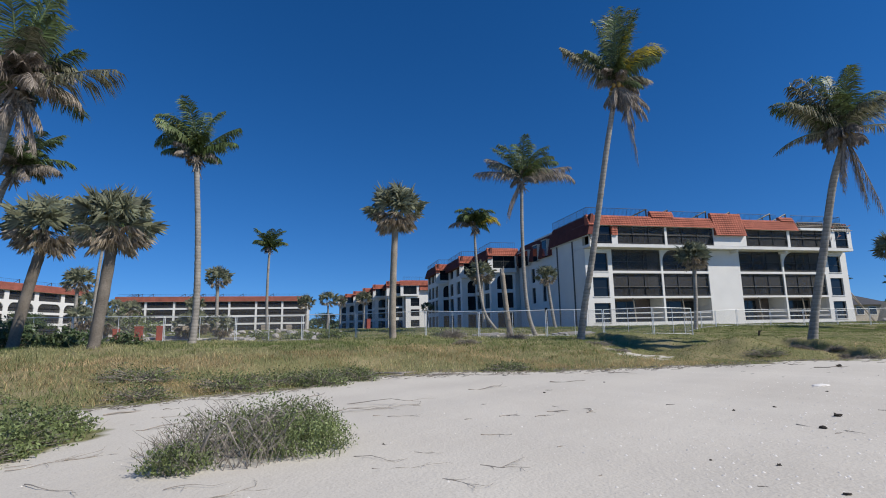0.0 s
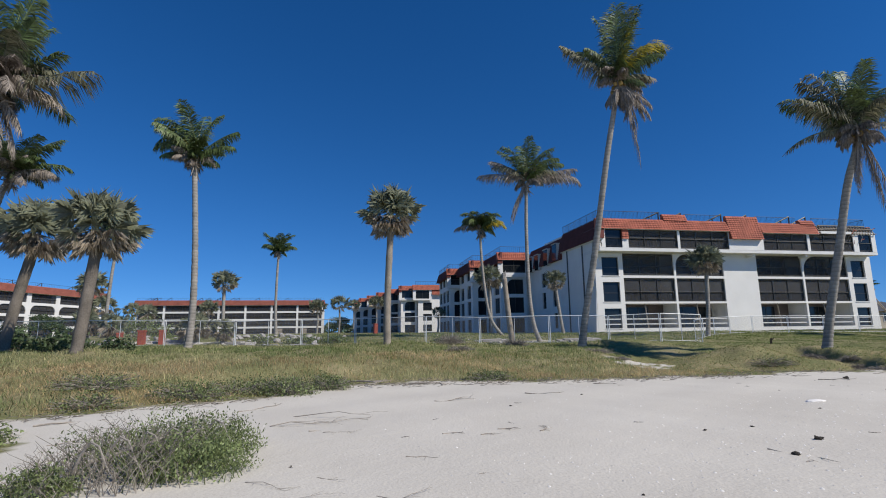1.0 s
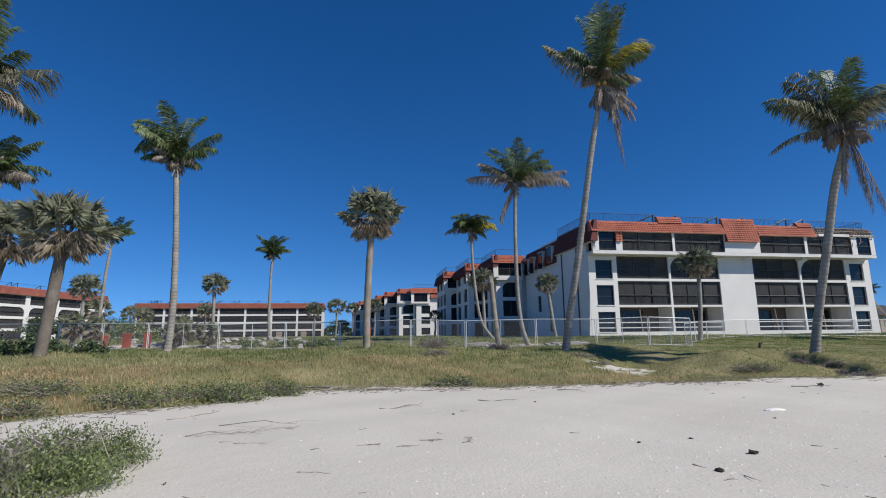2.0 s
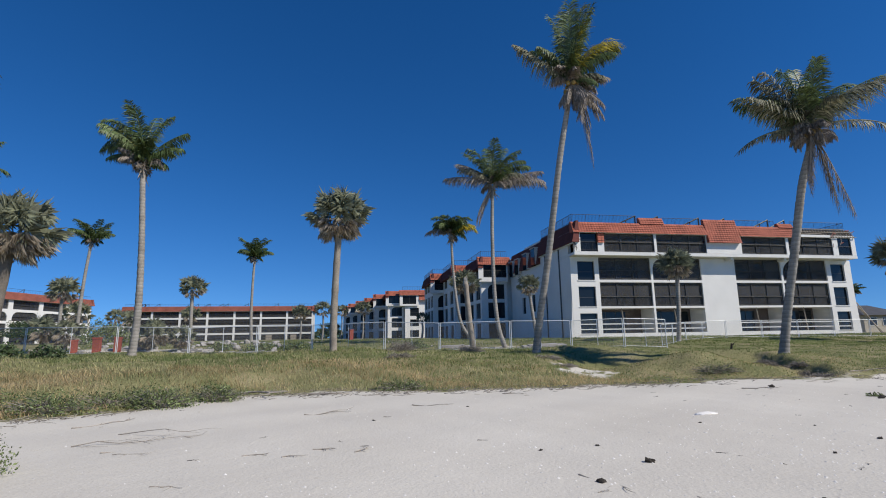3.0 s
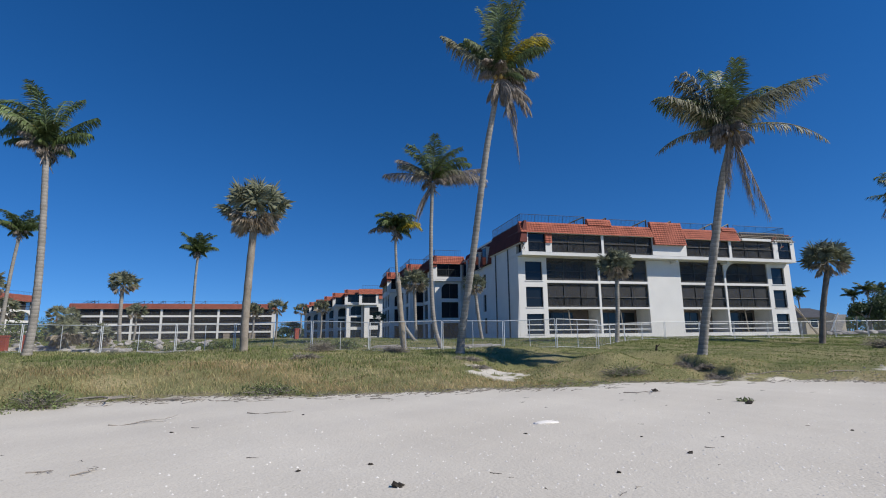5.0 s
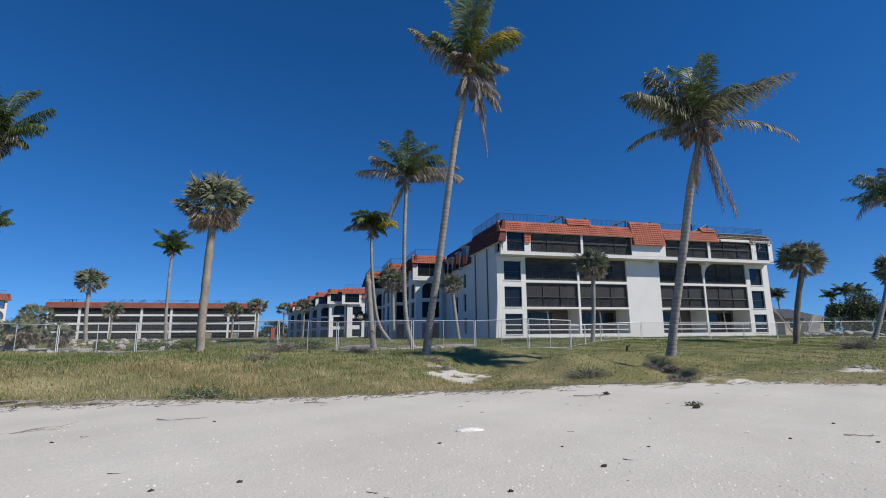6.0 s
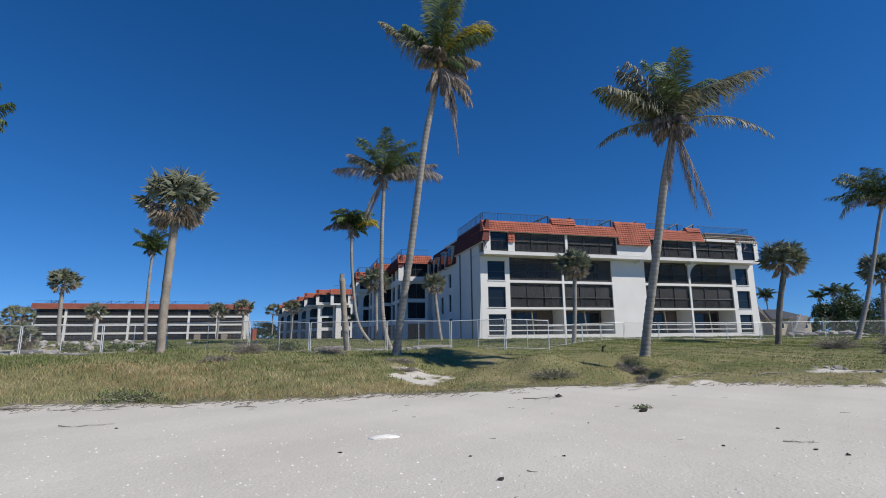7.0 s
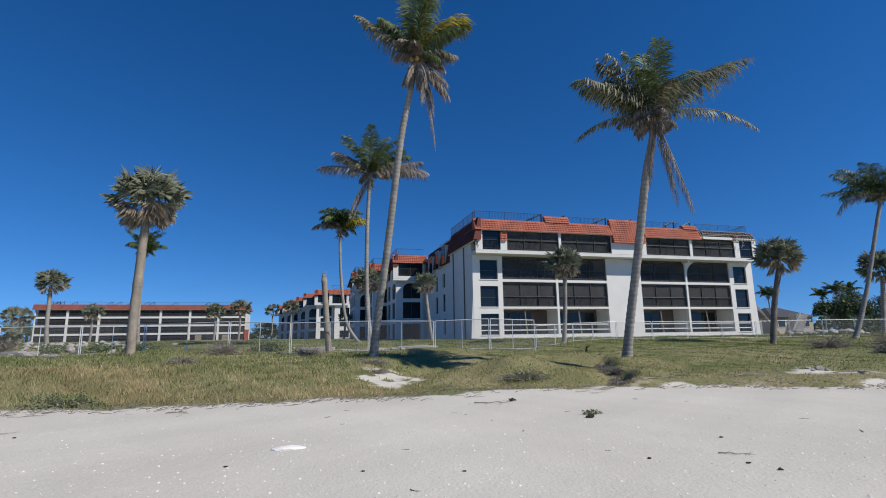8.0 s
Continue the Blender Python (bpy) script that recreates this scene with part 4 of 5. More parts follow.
# the palm at the edge of the sand
coconut_palm([(19.0, 25.8, 0.3), (19.2, 25.5, 2.0), (19.5, 24.7, 5.2), (19.7, 23.9, 8.1), (19.8, 23.2, 9.6), (19.82, 22.9, 10.4)], 0.2, 0.14,
             [(185, 60, 3.3, 8, "m"), (176, 55, 3.3, 14, "m"), (165, 42, 3.3, 40, "c"), (180, 36, 3.7, 40, "g"), (190, 30, 3.6, 36, "m"), (180, -2, 3.8, 50, "w"),
              (90, 84, 3.2, 16, "g"), (15, 82, 3.5, 18, "g"), (160, 80, 3.1, 24, "g"), (270, 80, 3.0, 30, "g"), (150, 66, 3.0, 60, "g"), (230, 72, 2.3, 90, "g"),
              (5, 66, 3.5, 70, "g"), (8, 46, 4.4, 34, "g"), (356, 40, 4.6, 26, "m"), (345, 52, 3.2, 50, "m"), (2, 12, 5.0, 48, "w"), (80, 45, 2.6, 80, "g"), (280, 60, 2.0, 100, "m"),
              (355, -70, 4.2, 8, "h"), (10, -76, 3.7, 6, "h"), (350, -78, 3.2, 6, "h"), (190, -76, 3.0, 10, "h"), (200, -72, 2.6, 12, "h"), (170, -74, 2.4, 12, "h")]
             + [(skirt.uniform(0, 360), skirt.uniform(-30, 10), skirt.uniform(0.7, 1.1), skirt.uniform(60, 90), "h") for _ in range(22)],
             "coconut palm with nuts and drooping dry fronds on a dune mound", 5)
# mid-distance coconut palms
coconut_palm([(6.96, 37.8, 0.5), (6.45, 37.8, 2.0), (6.22, 37.8, 4.6), (6.2, 37.8, 9.0), (6.35, 37.8, 12.8)], 0.17, 0.12,
             [(180, 20, 3.8, 30, "d"), (170, 45, 3.4, 30, "d"), (160, 66, 3.6, 40, "g"), (100, 82, 3.6, 35, "g"), (40, 80, 3.7, 45, "g"), (10, 72, 3.6, 60, "g"), (280, 82, 3.5, 50, "g"), (200, 74, 3.4, 60, "g"), (345, 58, 3.2, 70, "c"), (5, 46, 3.3, 60, "c"), (180, 50, 3.0, 70, "m"), (350, 40, 2.8, 90, "m"),
              (10, 22, 4.4, 45, "d"), (350, 12, 4.2, 55, "d"), (355, 18, 3.8, 20, "d"), (30, 30, 3.6, 60, "d"), (200, -55, 3.6, 30, "h"), (180, -62, 3.2, 20, "h"), (300, 40, 3.6, 60, "g"), (120, 40, 3.6, 60, "g")],
             "slender coconut palm with spread dry lower fronds", 7, False)
coconut_palm([(5.05, 46.1, 0.5), (4.5, 46.1, 1.3), (3.6, 46.1, 3.0), (3.1, 46.1, 7.0), (2.95, 46.1, 10.8)], 0.16, 0.11,
             ring(11, 58, 2.4, 130, "c", 10, 14, 2) + ring(7, 74, 2.5, 110, "g", 30, 14, 3) + [(180, 20, 2.5, 60, "d"), (350, 30, 2.6, 80, "y"), (10, 45, 2.5, 80, "y")],
             "coconut palm with a sharply bent foot and short crown", 9, False)
coconut_palm([(-14.5, 28.3, 0.7), (-14.35, 28.3, 3.0), (-14.5, 28.3, 7.0), (-14.85, 28.25, 11.7)], 0.21, 0.14,
             [(180, 68, 3.78, 132, "c"), (170, 62, 3.44, 122, "c"), (190, 54, 2.92, 112, "c"), (160, 78, 3.78, 107, "y"), (90, 84, 3.61, 42, "g"), (40, 82, 3.44, 42, "g"), (270, 82, 3.53, 52, "g"), (200, 80, 3.61, 97, "g"), (150, 70, 3.35, 112, "c"), (320, 66, 2.24, 102, "c"), (4, 46, 3.10, 34, "c"), (355, 34, 2.67, 57, "c"),
              (210, 62, 3.10, 62, "c"), (240, 56, 2.75, 72, "c"), (300, 50, 2.24, 82, "c"), (60, 55, 2.24, 82, "g"), (120, 55, 2.58, 72, "g"), (185, 30, 2.06, 72, "c"), (10, 10, 1.55, 62, "c"), (180, 84, 3.78, 32, "g"), (290, 20, 1.38, 72, "c")],
             "tall straight coconut palm with a ragged green crown", 11, False)
coconut_palm([(-22.8, 63.4, 0.8), (-23.0, 63.4, 4.5), (-23.0, 63.4, 8.5), (-22.9, 63.4, 11.9)], 0.2, 0.13, ring(9, 40, 2.3, 65, "c", 0, 14, 4) + ring(9, 68, 2.9, 50, "g", 20, 14, 5), "slender palm on the rubble-strewn lawn", 13, False)
coconut_palm([(-43.6, 60.8, 0.9), (-43.5, 60.8, 5.0), (-43.3, 60.8, 9.5), (-42.9, 60.8, 14.0)], 0.22, 0.16, ring(9, 42, 2.8, 65, "c", 0, 14, 6) + ring(8, 68, 3.2, 55, "g", 20, 14, 7), "slender leaning palm beyond the fence", 15, False)
coconut_palm([(-15.6, 14.7, 0.5), (-14.9, 14.7, 3.5), (-14.1, 14.7, 7.4), (-13.75, 14.7, 9.2)], 0.22, 0.16,
             [(0, 12, 3.6, 24, "m"), (20, 50, 2.2, 25, "g"), (350, 72, 2.6, 30, "g"), (60, 78, 3.0, 30, "g"), (120, 70, 3.4, 30, "g"), (200, 65, 3.4, 40, "g"), (280, 80, 3.2, 20, "g"), (320, 70, 2.2, 70, "m"), (180, 30, 3.2, 50, "g"), (230, 30, 3.2, 60, "g"), (90, 25, 3.0, 60, "g"),
              (280, 30, 2.6, 80, "d"), (320, 10, 2.2, 80, "d"), (30, 15, 2.0, 80, "d"), (0, -40, 1.8, 40, "h"), (300, -40, 1.8, 40, "h"), (240, -40, 1.8, 40, "h"), (90, 84, 3.4, 10, "g"), (0, 80, 3.4, 20, "g"), (30, 66, 1.9, 90, "m"), (340, 30, 1.5, 90, "d"), (300, 50, 1.8, 100, "d"), (290, 20, 1.6, 90, "d"), (330, 60, 1.8, 100, "d"), (10, -62, 2.2, 20, "h"), (330, -60, 2.4, 20, "h"), (270, -60, 2.2, 20, "h"), (350, 20, 1.6, 90, "d"), (200, 50, 3.0, 60, "c")],
             "near coconut palm with one long level frond", 17, False)
coconut_palm([(-23.4, 23.6, 0.6), (-22.9, 23.6, 4.0), (-22.2, 23.6, 8.2), (-21.6, 23.6, 9.5)], 0.2, 0.14, ring(10, 35, 2.4, 70, "g", 0, 14, 8) + ring(8, 65, 2.8, 50, "g", 20, 14, 9) + [(0, 10, 2.6, 50, "d"), (330, -10, 2.0, 50, "d")], "coconut palm with a broad arching crown", 19, False)
coconut_palm([(45.6, 43.3, 0.8), (46.6, 43.3, 2.8), (47.6, 43.3, 5.4), (49.3, 43.3, 10.6), (50.1, 43.3, 12.9)], 0.2, 0.13,
             [(180, 10, 4.6, 20, "g"), (185, 20, 4.2, 85, "g"), (175, 5, 4.6, 80, "d"), (170, 40, 4.0, 40, "g"), (200, 55, 3.8, 40, "g")] + ring(9, 60, 3.9, 50, "g", 20, 14, 10) + ring(6, 25, 3.4, 70, "g", 0, 14, 11),
             "leaning coconut palm beside the rubble", 21)
# cabbage palms
sabal_palm([(-2.75, 26.3, 0.8), (-2.78, 26.3, 2.0), (-2.72, 26.3, 4.4), (-2.6, 26.3, 7.15)], 0.2, 0.17, 1.95, "tall cabbage palm with grey-brown drooping fans", 31, 30, 22, bark=TRUNK_TAN)
sabal_palm([(-12.9, 18.1, 0.6), (-12.7, 18.1, 2.6), (-12.5, 18.1, 4.9)], 0.2, 0.19, 1.9, "broad cabbage palm with shaggy brown skirt", 33, 32, 26, bark=TRUNK_DARK)
sabal_palm([(-18.2, 20.7, 0.6), (-17.8, 20.7, 3.0), (-17.3, 20.7, 5.3)], 0.21, 0.2, 1.95, "leaning cabbage palm with a shaggy brown skirt", 35, 32, 24, bark=TRUNK_DARK)
sabal_palm([(20.7, 41.1, 0.8), (20.95, 41.1, 3.2), (21.1, 41.1, 6.3)], 0.17, 0.15, 1.75, "cabbage palm before the white building", 37, 28, 14)
sabal_palm([(36.2, 40.0, 0.6), (36.7, 40.0, 3.3), (37.35, 39.8, 6.3)], 0.22, 0.19, 2.1, "leaning cabbage palm on the lawn", 39, 34, 10, bark=TRUNK_DARK)
sabal_palm([(54.0, 49.3, 1.0), (54.5, 49.3, 4.0), (54.9, 49.3, 6.6)], 0.2, 0.18, 2.4, "cabbage palm behind the rubble", 41, 28, 8)
sabal_palm([(-22.4, 48.7, 0.7), (-22.6, 48.7, 3.0), (-22.65, 48.7, 6.0)], 0.17, 0.15, 1.6, "small cabbage palm beyond the fence", 43, 24, 8)
sabal_palm([(-45, 60, 0.8), (-45.2, 60, 4.0), (-45.2, 60, 7.0)], 0.2, 0.18, 2.3, "cabbage palm near the far block", 45, 24, 10)
sabal_palm([(4.5, 57.3, 1.0), (4.4, 57.3, 3.2), (4.3, 57.3, 6.8)], 0.18, 0.16, 2.0, "cabbage palm beside the stepped wing", 47, 24, 12)
sabal_palm([(11.0, 49.5, 1.0), (10.7, 49.5, 3.0), (10.4, 49.5, 5.8)], 0.17, 0.15, 1.4, "cabbage palm in the shade of the wall", 49, 24, 8)
for i, (x, y, h, s) in enumerate(((-48.5, 95, 4.6, 2.3), (-27, 95, 4.6, 2.2), (-23, 96, 5.2, 2.3), (-62, 97, 4.0, 2.4), (-3.6, 93, 3.4, 1.5), (-1.9, 94, 3.2, 1.4), (-48, 66, 3.6, 2.2), (-20, 120, 6.5, 2.6), (-74, 110, 5.0, 2.6), (-30, 140, 7, 2.6))):
    sabal_palm([(x, y, 1), (x + 0.2, y, 1 + h * 0.5), (x + 0.1, y, 1 + h)], 0.2, 0.17, s, "distant cabbage palm by the apartment blocks", 60 + i, 16, 6, "distant cabbage palms")
for i, (x, y, h, s) in enumerate(((-18.6, 36.6, 0.7, 1.5), (-17.0, 37.4, 0.5, 1.2), (-20.2, 38.2, 0.6, 1.3), (-25.5, 37.0, 0.9, 1.4), (-28.5, 38.5, 1.2, 1.5))):
    sabal_palm([(x, y, 1), (x + 0.1, y, 1 + h * 0.5), (x + 0.1, y, 0.8 + h)], 0.16, 0.14, s, "stunted grey-brown fan palm behind the wire fence", 90 + i, 10, 16, "stunted fan palms")
# the headless trunk
stump = thing("palm_stump", Matrix.Translation((4.5, 33.9, gz(4.5, 33.9))), "broken headless palm trunk behind the fence", "tree stump")
part("trunk", trunk_pile([(0, 0, -0.2), (-0.2, 0, 1.5), (-0.45, 0, 4.4)], 0.2, 0.17, False, 5), TRUNK_TAN, stump, "", True)
part("splintered_top", Pile().bar((-0.45, 0, 4.38), (-0.5, 0.02, 4.75), 0.16, 7, 0.1).bar((-0.38, -0.05, 4.4), (-0.36, -0.05, 4.9), 0.07, 5, 0.02), TRUNK, stump)


# ---- shrubs ----
def leafy(n, rx, ry, rz, size, seed, floor=0.0, hollow=0.55):
    """Small leaf blades through an uneven rounded crown, as arrays."""
    r = np.random.default_rng(seed)
    d = r.normal(size=(n, 3))
    d /= np.linalg.norm(d, axis=1)[:, None]
    lump = 1 + 0.22 * np.sin(d[:, 0] * 5 + seed) * np.sin(d[:, 1] * 6 + 2 * seed) + 0.15 * np.sin(d[:, 2] * 9 + d[:, 0] * 7)
    rad = (hollow + (1 - hollow) * r.random(n) ** 0.6) * lump
    c = d * rad[:, None] * np.array([rx, ry, rz])
    c[:, 2] = np.abs(c[:, 2]) + floor
    a = r.normal(size=(n, 3))
    a /= np.linalg.norm(a, axis=1)[:, None]
    b = np.cross(a, r.normal(size=(n, 3)))
    b /= np.linalg.norm(b, axis=1)[:, None]
    s = size * r.uniform(0.6, 1.3, n)[:, None]
    v = np.stack([c - a * s, c - b * s * 0.45, c + a * s, c + b * s * 0.45], 1).reshape(-1, 3)
    f = np.arange(4 * n).reshape(n, 4)
    return v, f


def shrub(x, y, rx, ry, rz, n, size, material, label, seed, name="shrub", group="", twigs=40, sink=0.05, stems=None):
    z = gz(x, y)
    th = thing(name, Matrix.Translation((x, y, z - sink)), label, "bush", group)
    v, f = leafy(n, rx, ry, rz, size, seed)
    ob = part("foliage", arrays_mesh("foliage", v, f, material), material, th)
    tagged(ob, kind="stuff")
    r = random.Random(seed)
    p = Pile()
    for i in range(twigs):
        a, k = r.uniform(0, 6.28), r.uniform(0.4, 1.05)
        e = Vector((math.cos(a) * rx * k, math.sin(a) * ry * k, rz * r.uniform(0.35, 1.05) * math.sqrt(max(0.05, 1.15 - k * k))))
        s = Vector((r.uniform(-0.3, 0.3) * rx, r.uniform(-0.3, 0.3) * ry, 0))
        m = s.lerp(e, 0.5) + Vector((r.uniform(-0.1, 0.1) * rx, r.uniform(-0.1, 0.1) * ry, 0.1 * rz))
        w = 0.012 * max(1, rz)
        p.bar(s, m, w, 4, w * 0.7)
        p.bar(m, e, w * 0.7, 4, w * 0.25)
    tagged(part("branch_tangle", p, TWIG, th), kind="stuff")
    return th


def twig_pile(p, start, heading, length, r, rnd, level=0, rise=0.0):
    """A crooked branch with side twigs."""
    q = Vector(start)
    a = heading
    steps = 5
    for i in range(steps):
        a += rnd.uniform(-0.4, 0.4)
        e = q + Vector((math.cos(a), math.sin(a), rise + rnd.uniform(-0.12, 0.16))) * (length / steps)
        p.bar(q, e, r * (1 - i / steps * 0.7), 5, r * (1 - (i + 1) / steps * 0.7))
        if level < 1 and rnd.random() < 0.7:
            twig_pile(p, e, a + rnd.choice((-1, 1)) * rnd.uniform(0.5, 1.2), length * rnd.uniform(0.25, 0.45), r * 0.5, rnd, level + 1, rise)
        q = e


# the half-dead bush on the open sand
front = thing("beach_shrub", Matrix.Translation((-2.15, 5.8, gz(-2.15, 5.8))) @ pose(0, 0, 0, 0, 0, 24) @ Matrix.Diagonal((0.82, 0.82, 0.98, 1)), "low beach shrub, half grey dead twigs and half green", "bush")
rf = random.Random(21)
for name, mtl, cnt, box in (("dead_wood", TWIG, 400, (-1.35, 0.55, -0.95, 1.0)), ("stem_tangle", LEAF, 120, (-0.2, 1.25, -0.85, 1.3))):
    p = Pile()
    for i in range(cnt):
        x, y = rf.uniform(box[0], box[1]), rf.uniform(box[2], box[3])
        k = 1 - ((x + 0.05) / 1.5) ** 2 - ((y - 0.1) / 1.35) ** 2
        if k < 0:
            continue
        h = 0.08 + 0.5 * k * rf.uniform(0.45, 1.1)
        a = rf.uniform(0, 6.28)
        lean = rf.uniform(0.25, 1.4)
        s = Vector((x, y, -0.02))
        m = s + Vector((math.cos(a) * lean * h * 0.5, math.sin(a) * lean * h * 0.5, h * 0.55))
        e = m + Vector((math.cos(a + 0.5) * lean * h * 0.6, math.sin(a + 0.5) * lean * h * 0.6, h * 0.45))
        p.bar(s, m, 0.006, 4, 0.0045)
        p.bar(m, e, 0.0045, 4, 0.002)
        for j in range(3):
            q = m.lerp(e, rf.random())
            p.bar(q, q + Vector((rf.uniform(-0.1, 0.1), rf.uniform(-0.1, 0.1), rf.uniform(0.02, 0.12))), 0.003, 3, 0.001)
    tagged(part(name, p, mtl, front), kind="stuff")
for i, (cx, cy, rx, ry, rz, n) in enumerate(((0.55, -0.35, 0.75, 0.5, 0.42, 5200), (0.35, 0.55, 0.8, 0.6, 0.52, 5200), (-0.95, -0.7, 0.42, 0.3, 0.26, 2200), (0.95, 0.9, 0.5, 0.45, 0.42, 2200), (-0.3, 0.2, 0.8, 0.7, 0.46, 2600))):
    v, f = leafy(n, rx, ry, rz, 0.021, 300 + i, 0.02, 0.35)
    ob = part("foliage", arrays_mesh("foliage", v + np.array([cx, cy, 0]), f, LEAF), LEAF, front, "small green leaves")
    tagged(ob, kind="stuff")
lg = Pile()
twig_pile(lg, (-0.6, -0.2, 0.2), 0.4, 1.1, 0.022, random.Random(3), 0, 0.1)
part("bare_branch", lg, DRIFT, front, "bleached bare branch")
for k in range(6):
    br = Pile()
    pts = [Vector((-0.7 + 0.25 * k + 0.5 * t, -0.5 + 0.2 * k - 0.35 * t, 0.12 + 0.34 * math.sin(math.pi * min(1, t * 1.1)))) for t in (0, 0.2, 0.4, 0.6, 0.8, 1.0)]
    br.tube(pts, [0.016, 0.014, 0.012, 0.01, 0.008, 0.005], 6)
    part("bare_branch", br, DRIFT, front, "bleached arching bare branch")

# sea grape and shrubs beyond the dune
for i, (x, y, rx, ry, rz, n, s) in enumerate(((-19.6, 22.4, 1.9, 1.3, 1.2, 2600, 0.1), (-17.2, 22.8, 1.3, 1.0, 1.0, 1800, 0.1), (-22.5, 23.5, 2.4, 1.5, 1.6, 2400, 0.11), (-15.2, 23.5, 0.8, 0.7, 0.7, 800, 0.09))):
    shrub(x, y, rx, ry, rz, n, s, LEAF_DARK, "dark green sea grape bush with round leaves", 120 + i, "sea_grape", "sea grape bushes")
for i, (x, y, rx, ry, rz, n, s) in enumerate(((-13.9, 37.5, 1.1, 0.7, 0.6, 900, 0.08), (-10.6, 37.2, 1.5, 0.9, 0.65, 1500, 0.08), (-8.6, 38.0, 1.2, 0.8, 0.6, 1000, 0.08), (0.2, 36.5, 1.4, 0.8, 0.7, 1100, 0.08), (-32, 50, 3.5, 2, 2.2, 1800, 0.13))):
    shrub(x, y, rx, ry, rz, n, s, LEAF, "green shrub growing behind the wire fence", 140 + i, "shrub", "shrubs behind the fence")
# brown brushwood and clumps in the dune grass
for i, (x, y, rx, ry, rz, n) in enumerate(((0.45, 28.2, 0.95, 0.6, 0.75, 120), (1.0, 23.0, 0.7, 0.4, 0.3, 60), (4.2, 29.5, 0.9, 0.6, 0.6, 80), (7.7, 25.4, 0.9, 0.7, 0.35, 40), (8.1, 23.4, 0.7, 0.6, 0.2, 20), (32.5, 30.5, 1.6, 1.0, 0.95, 300), (35.0, 29.0, 1.8, 1.0, 1.0, 300), (31.0, 25.5, 0.8, 0.5, 0.5, 100))):
    shrub(x, y, rx, ry, rz, n, 0.05, LEAF if i > 4 else FROND_DEAD, "grey-brown brushwood clump on the dune", 160 + i, "brushwood", "brushwood clumps", twigs=260)
for i, (x, y, rx, ry, rz, n) in enumerate(((2.0, 15.5, 0.8, 0.45, 0.32, 1800), (-5.5, 6.2, 0.75, 0.7, 0.4, 3600), (-5.9, 7.3, 0.8, 0.6, 0.42, 3200), (-5.2, 5.5, 0.5, 0.4, 0.3, 1800), (-3.1, 12.5, 0.8, 0.5, 0.5, 2200), (-2.4, 13.6, 0.7, 0.5, 0.45, 1800), (-5.0, 11.6, 1.0, 0.6, 0.45, 2200), (-4.2, 12.6, 1.1, 0.6, 0.4, 1500), (-7.2, 11.8, 1.2, 0.8, 0.4, 1500), (-8.5, 6.3, 1.6, 0.8, 0.42, 3000), (-6.6, 6.5, 1.1, 0.8, 0.34, 2400), (-6.2, 10.2, 0.8, 0.5, 0.35, 900), (13.4, 20.8, 1.0, 0.6, 0.45, 900), (12.0, 19.5, 0.8, 0.4, 0.3, 500), (-9.5, 9.6, 1.2, 0.6, 0.4, 1000))):
    shrub(x, y, rx, ry, rz, n, 0.03, LEAF, "low green creeping shrub at the sand's edge", 180 + i, "creeping_shrub", "creeping shrubs", twigs=120)


for i in range(14):
    y = 18.2 + i * 0.6
    shrub(float(scarp_x(y)) - 0.1, y, 0.35, 0.45, 0.24, 60, 0.03, FROND_DEAD, "brown root-matted edge of the eroded lawn", 210 + i, "root_clump", "root clumps", twigs=110)


# ---- the far right: trees, house, rubble ----
def broad_tree(x, y, h, r, seed, label):
    z = gz(x, y)
    th = thing("sea_grape_tree", Matrix.Translation((x, y, z)), label, "tree", "broadleaf trees")
    part("trunk", trunk_pile([(0, 0, -0.2), (0.2, 0, h * 0.3), (0.1, 0.1, h * 0.55)], 0.22, 0.14, False, seed, 8), TRUNK, th, "", True)
    rr = random.Random(seed)
    limbs = Pile()
    for i in range(7):
        a = i * 0.9 + rr.random()
        limbs.bar((0.1, 0, h * rr.uniform(0.25, 0.5)), (math.cos(a) * r * 0.7, math.sin(a) * r * 0.6, h * rr.uniform(0.55, 0.85)), 0.09, 5, 0.03)
    part("limb_fork", limbs, TRUNK, th)
    for i in range(9):
        a = i * 2.4 + rr.random()
        k = rr.uniform(0.2, 0.8)
        v, f = leafy(620, r * 0.5, r * 0.45, h * 0.24, 0.16, seed * 10 + i, 0, 0.4)
        off = np.array([math.cos(a) * r * k, math.sin(a) * r * k * 0.7, h * rr.uniform(0.2, 0.72)])
        tagged(part("foliage", arrays_mesh("foliage", v + off, f, LEAF_DARK), LEAF_DARK, th), kind="stuff")


for i, (x, y, h, r) in enumerate(((68.8, 72, 5.0, 2.4), (72.0, 72, 7.2, 3.2), (77.5, 71, 6.8, 4.0), (83.5, 70, 6.4, 4))):
    broad_tree(x, y, h, r, 400 + i, "dense sea grape tree behind the rubble")
for i, (x, y, h) in enumerate(((94.4, 100, 9.4), (92.2, 101, 8.4), (80.0, 100, 8.6), (99, 102, 9.5))):
    coconut_palm([(x, y, 1), (x + 0.3, y, 1 + h * 0.5), (x + 0.2, y, h)], 0.16, 0.12, ring(7, 35, 2.4, 60, "g", 0, 14, i) + ring(5, 65, 2.4, 50, "g", 20, 14, i + 3), "distant coconut palm over the trees", 80 + i, False, "distant coconut palms")
for i, (x, y, h, r) in enumerate(((-130, 190, 9, 9), (-108, 172, 6, 6), (-36, 195, 8, 7), (-28, 190, 7, 6), (-22, 180, 6, 5), (-150, 180, 9, 9), (-44, 182, 6, 5), (-75, 88, 4.5, 4), (-122, 160, 7, 6))):
    broad_tree(x, y, h, r, 420 + i, "distant green tree line between the blocks")

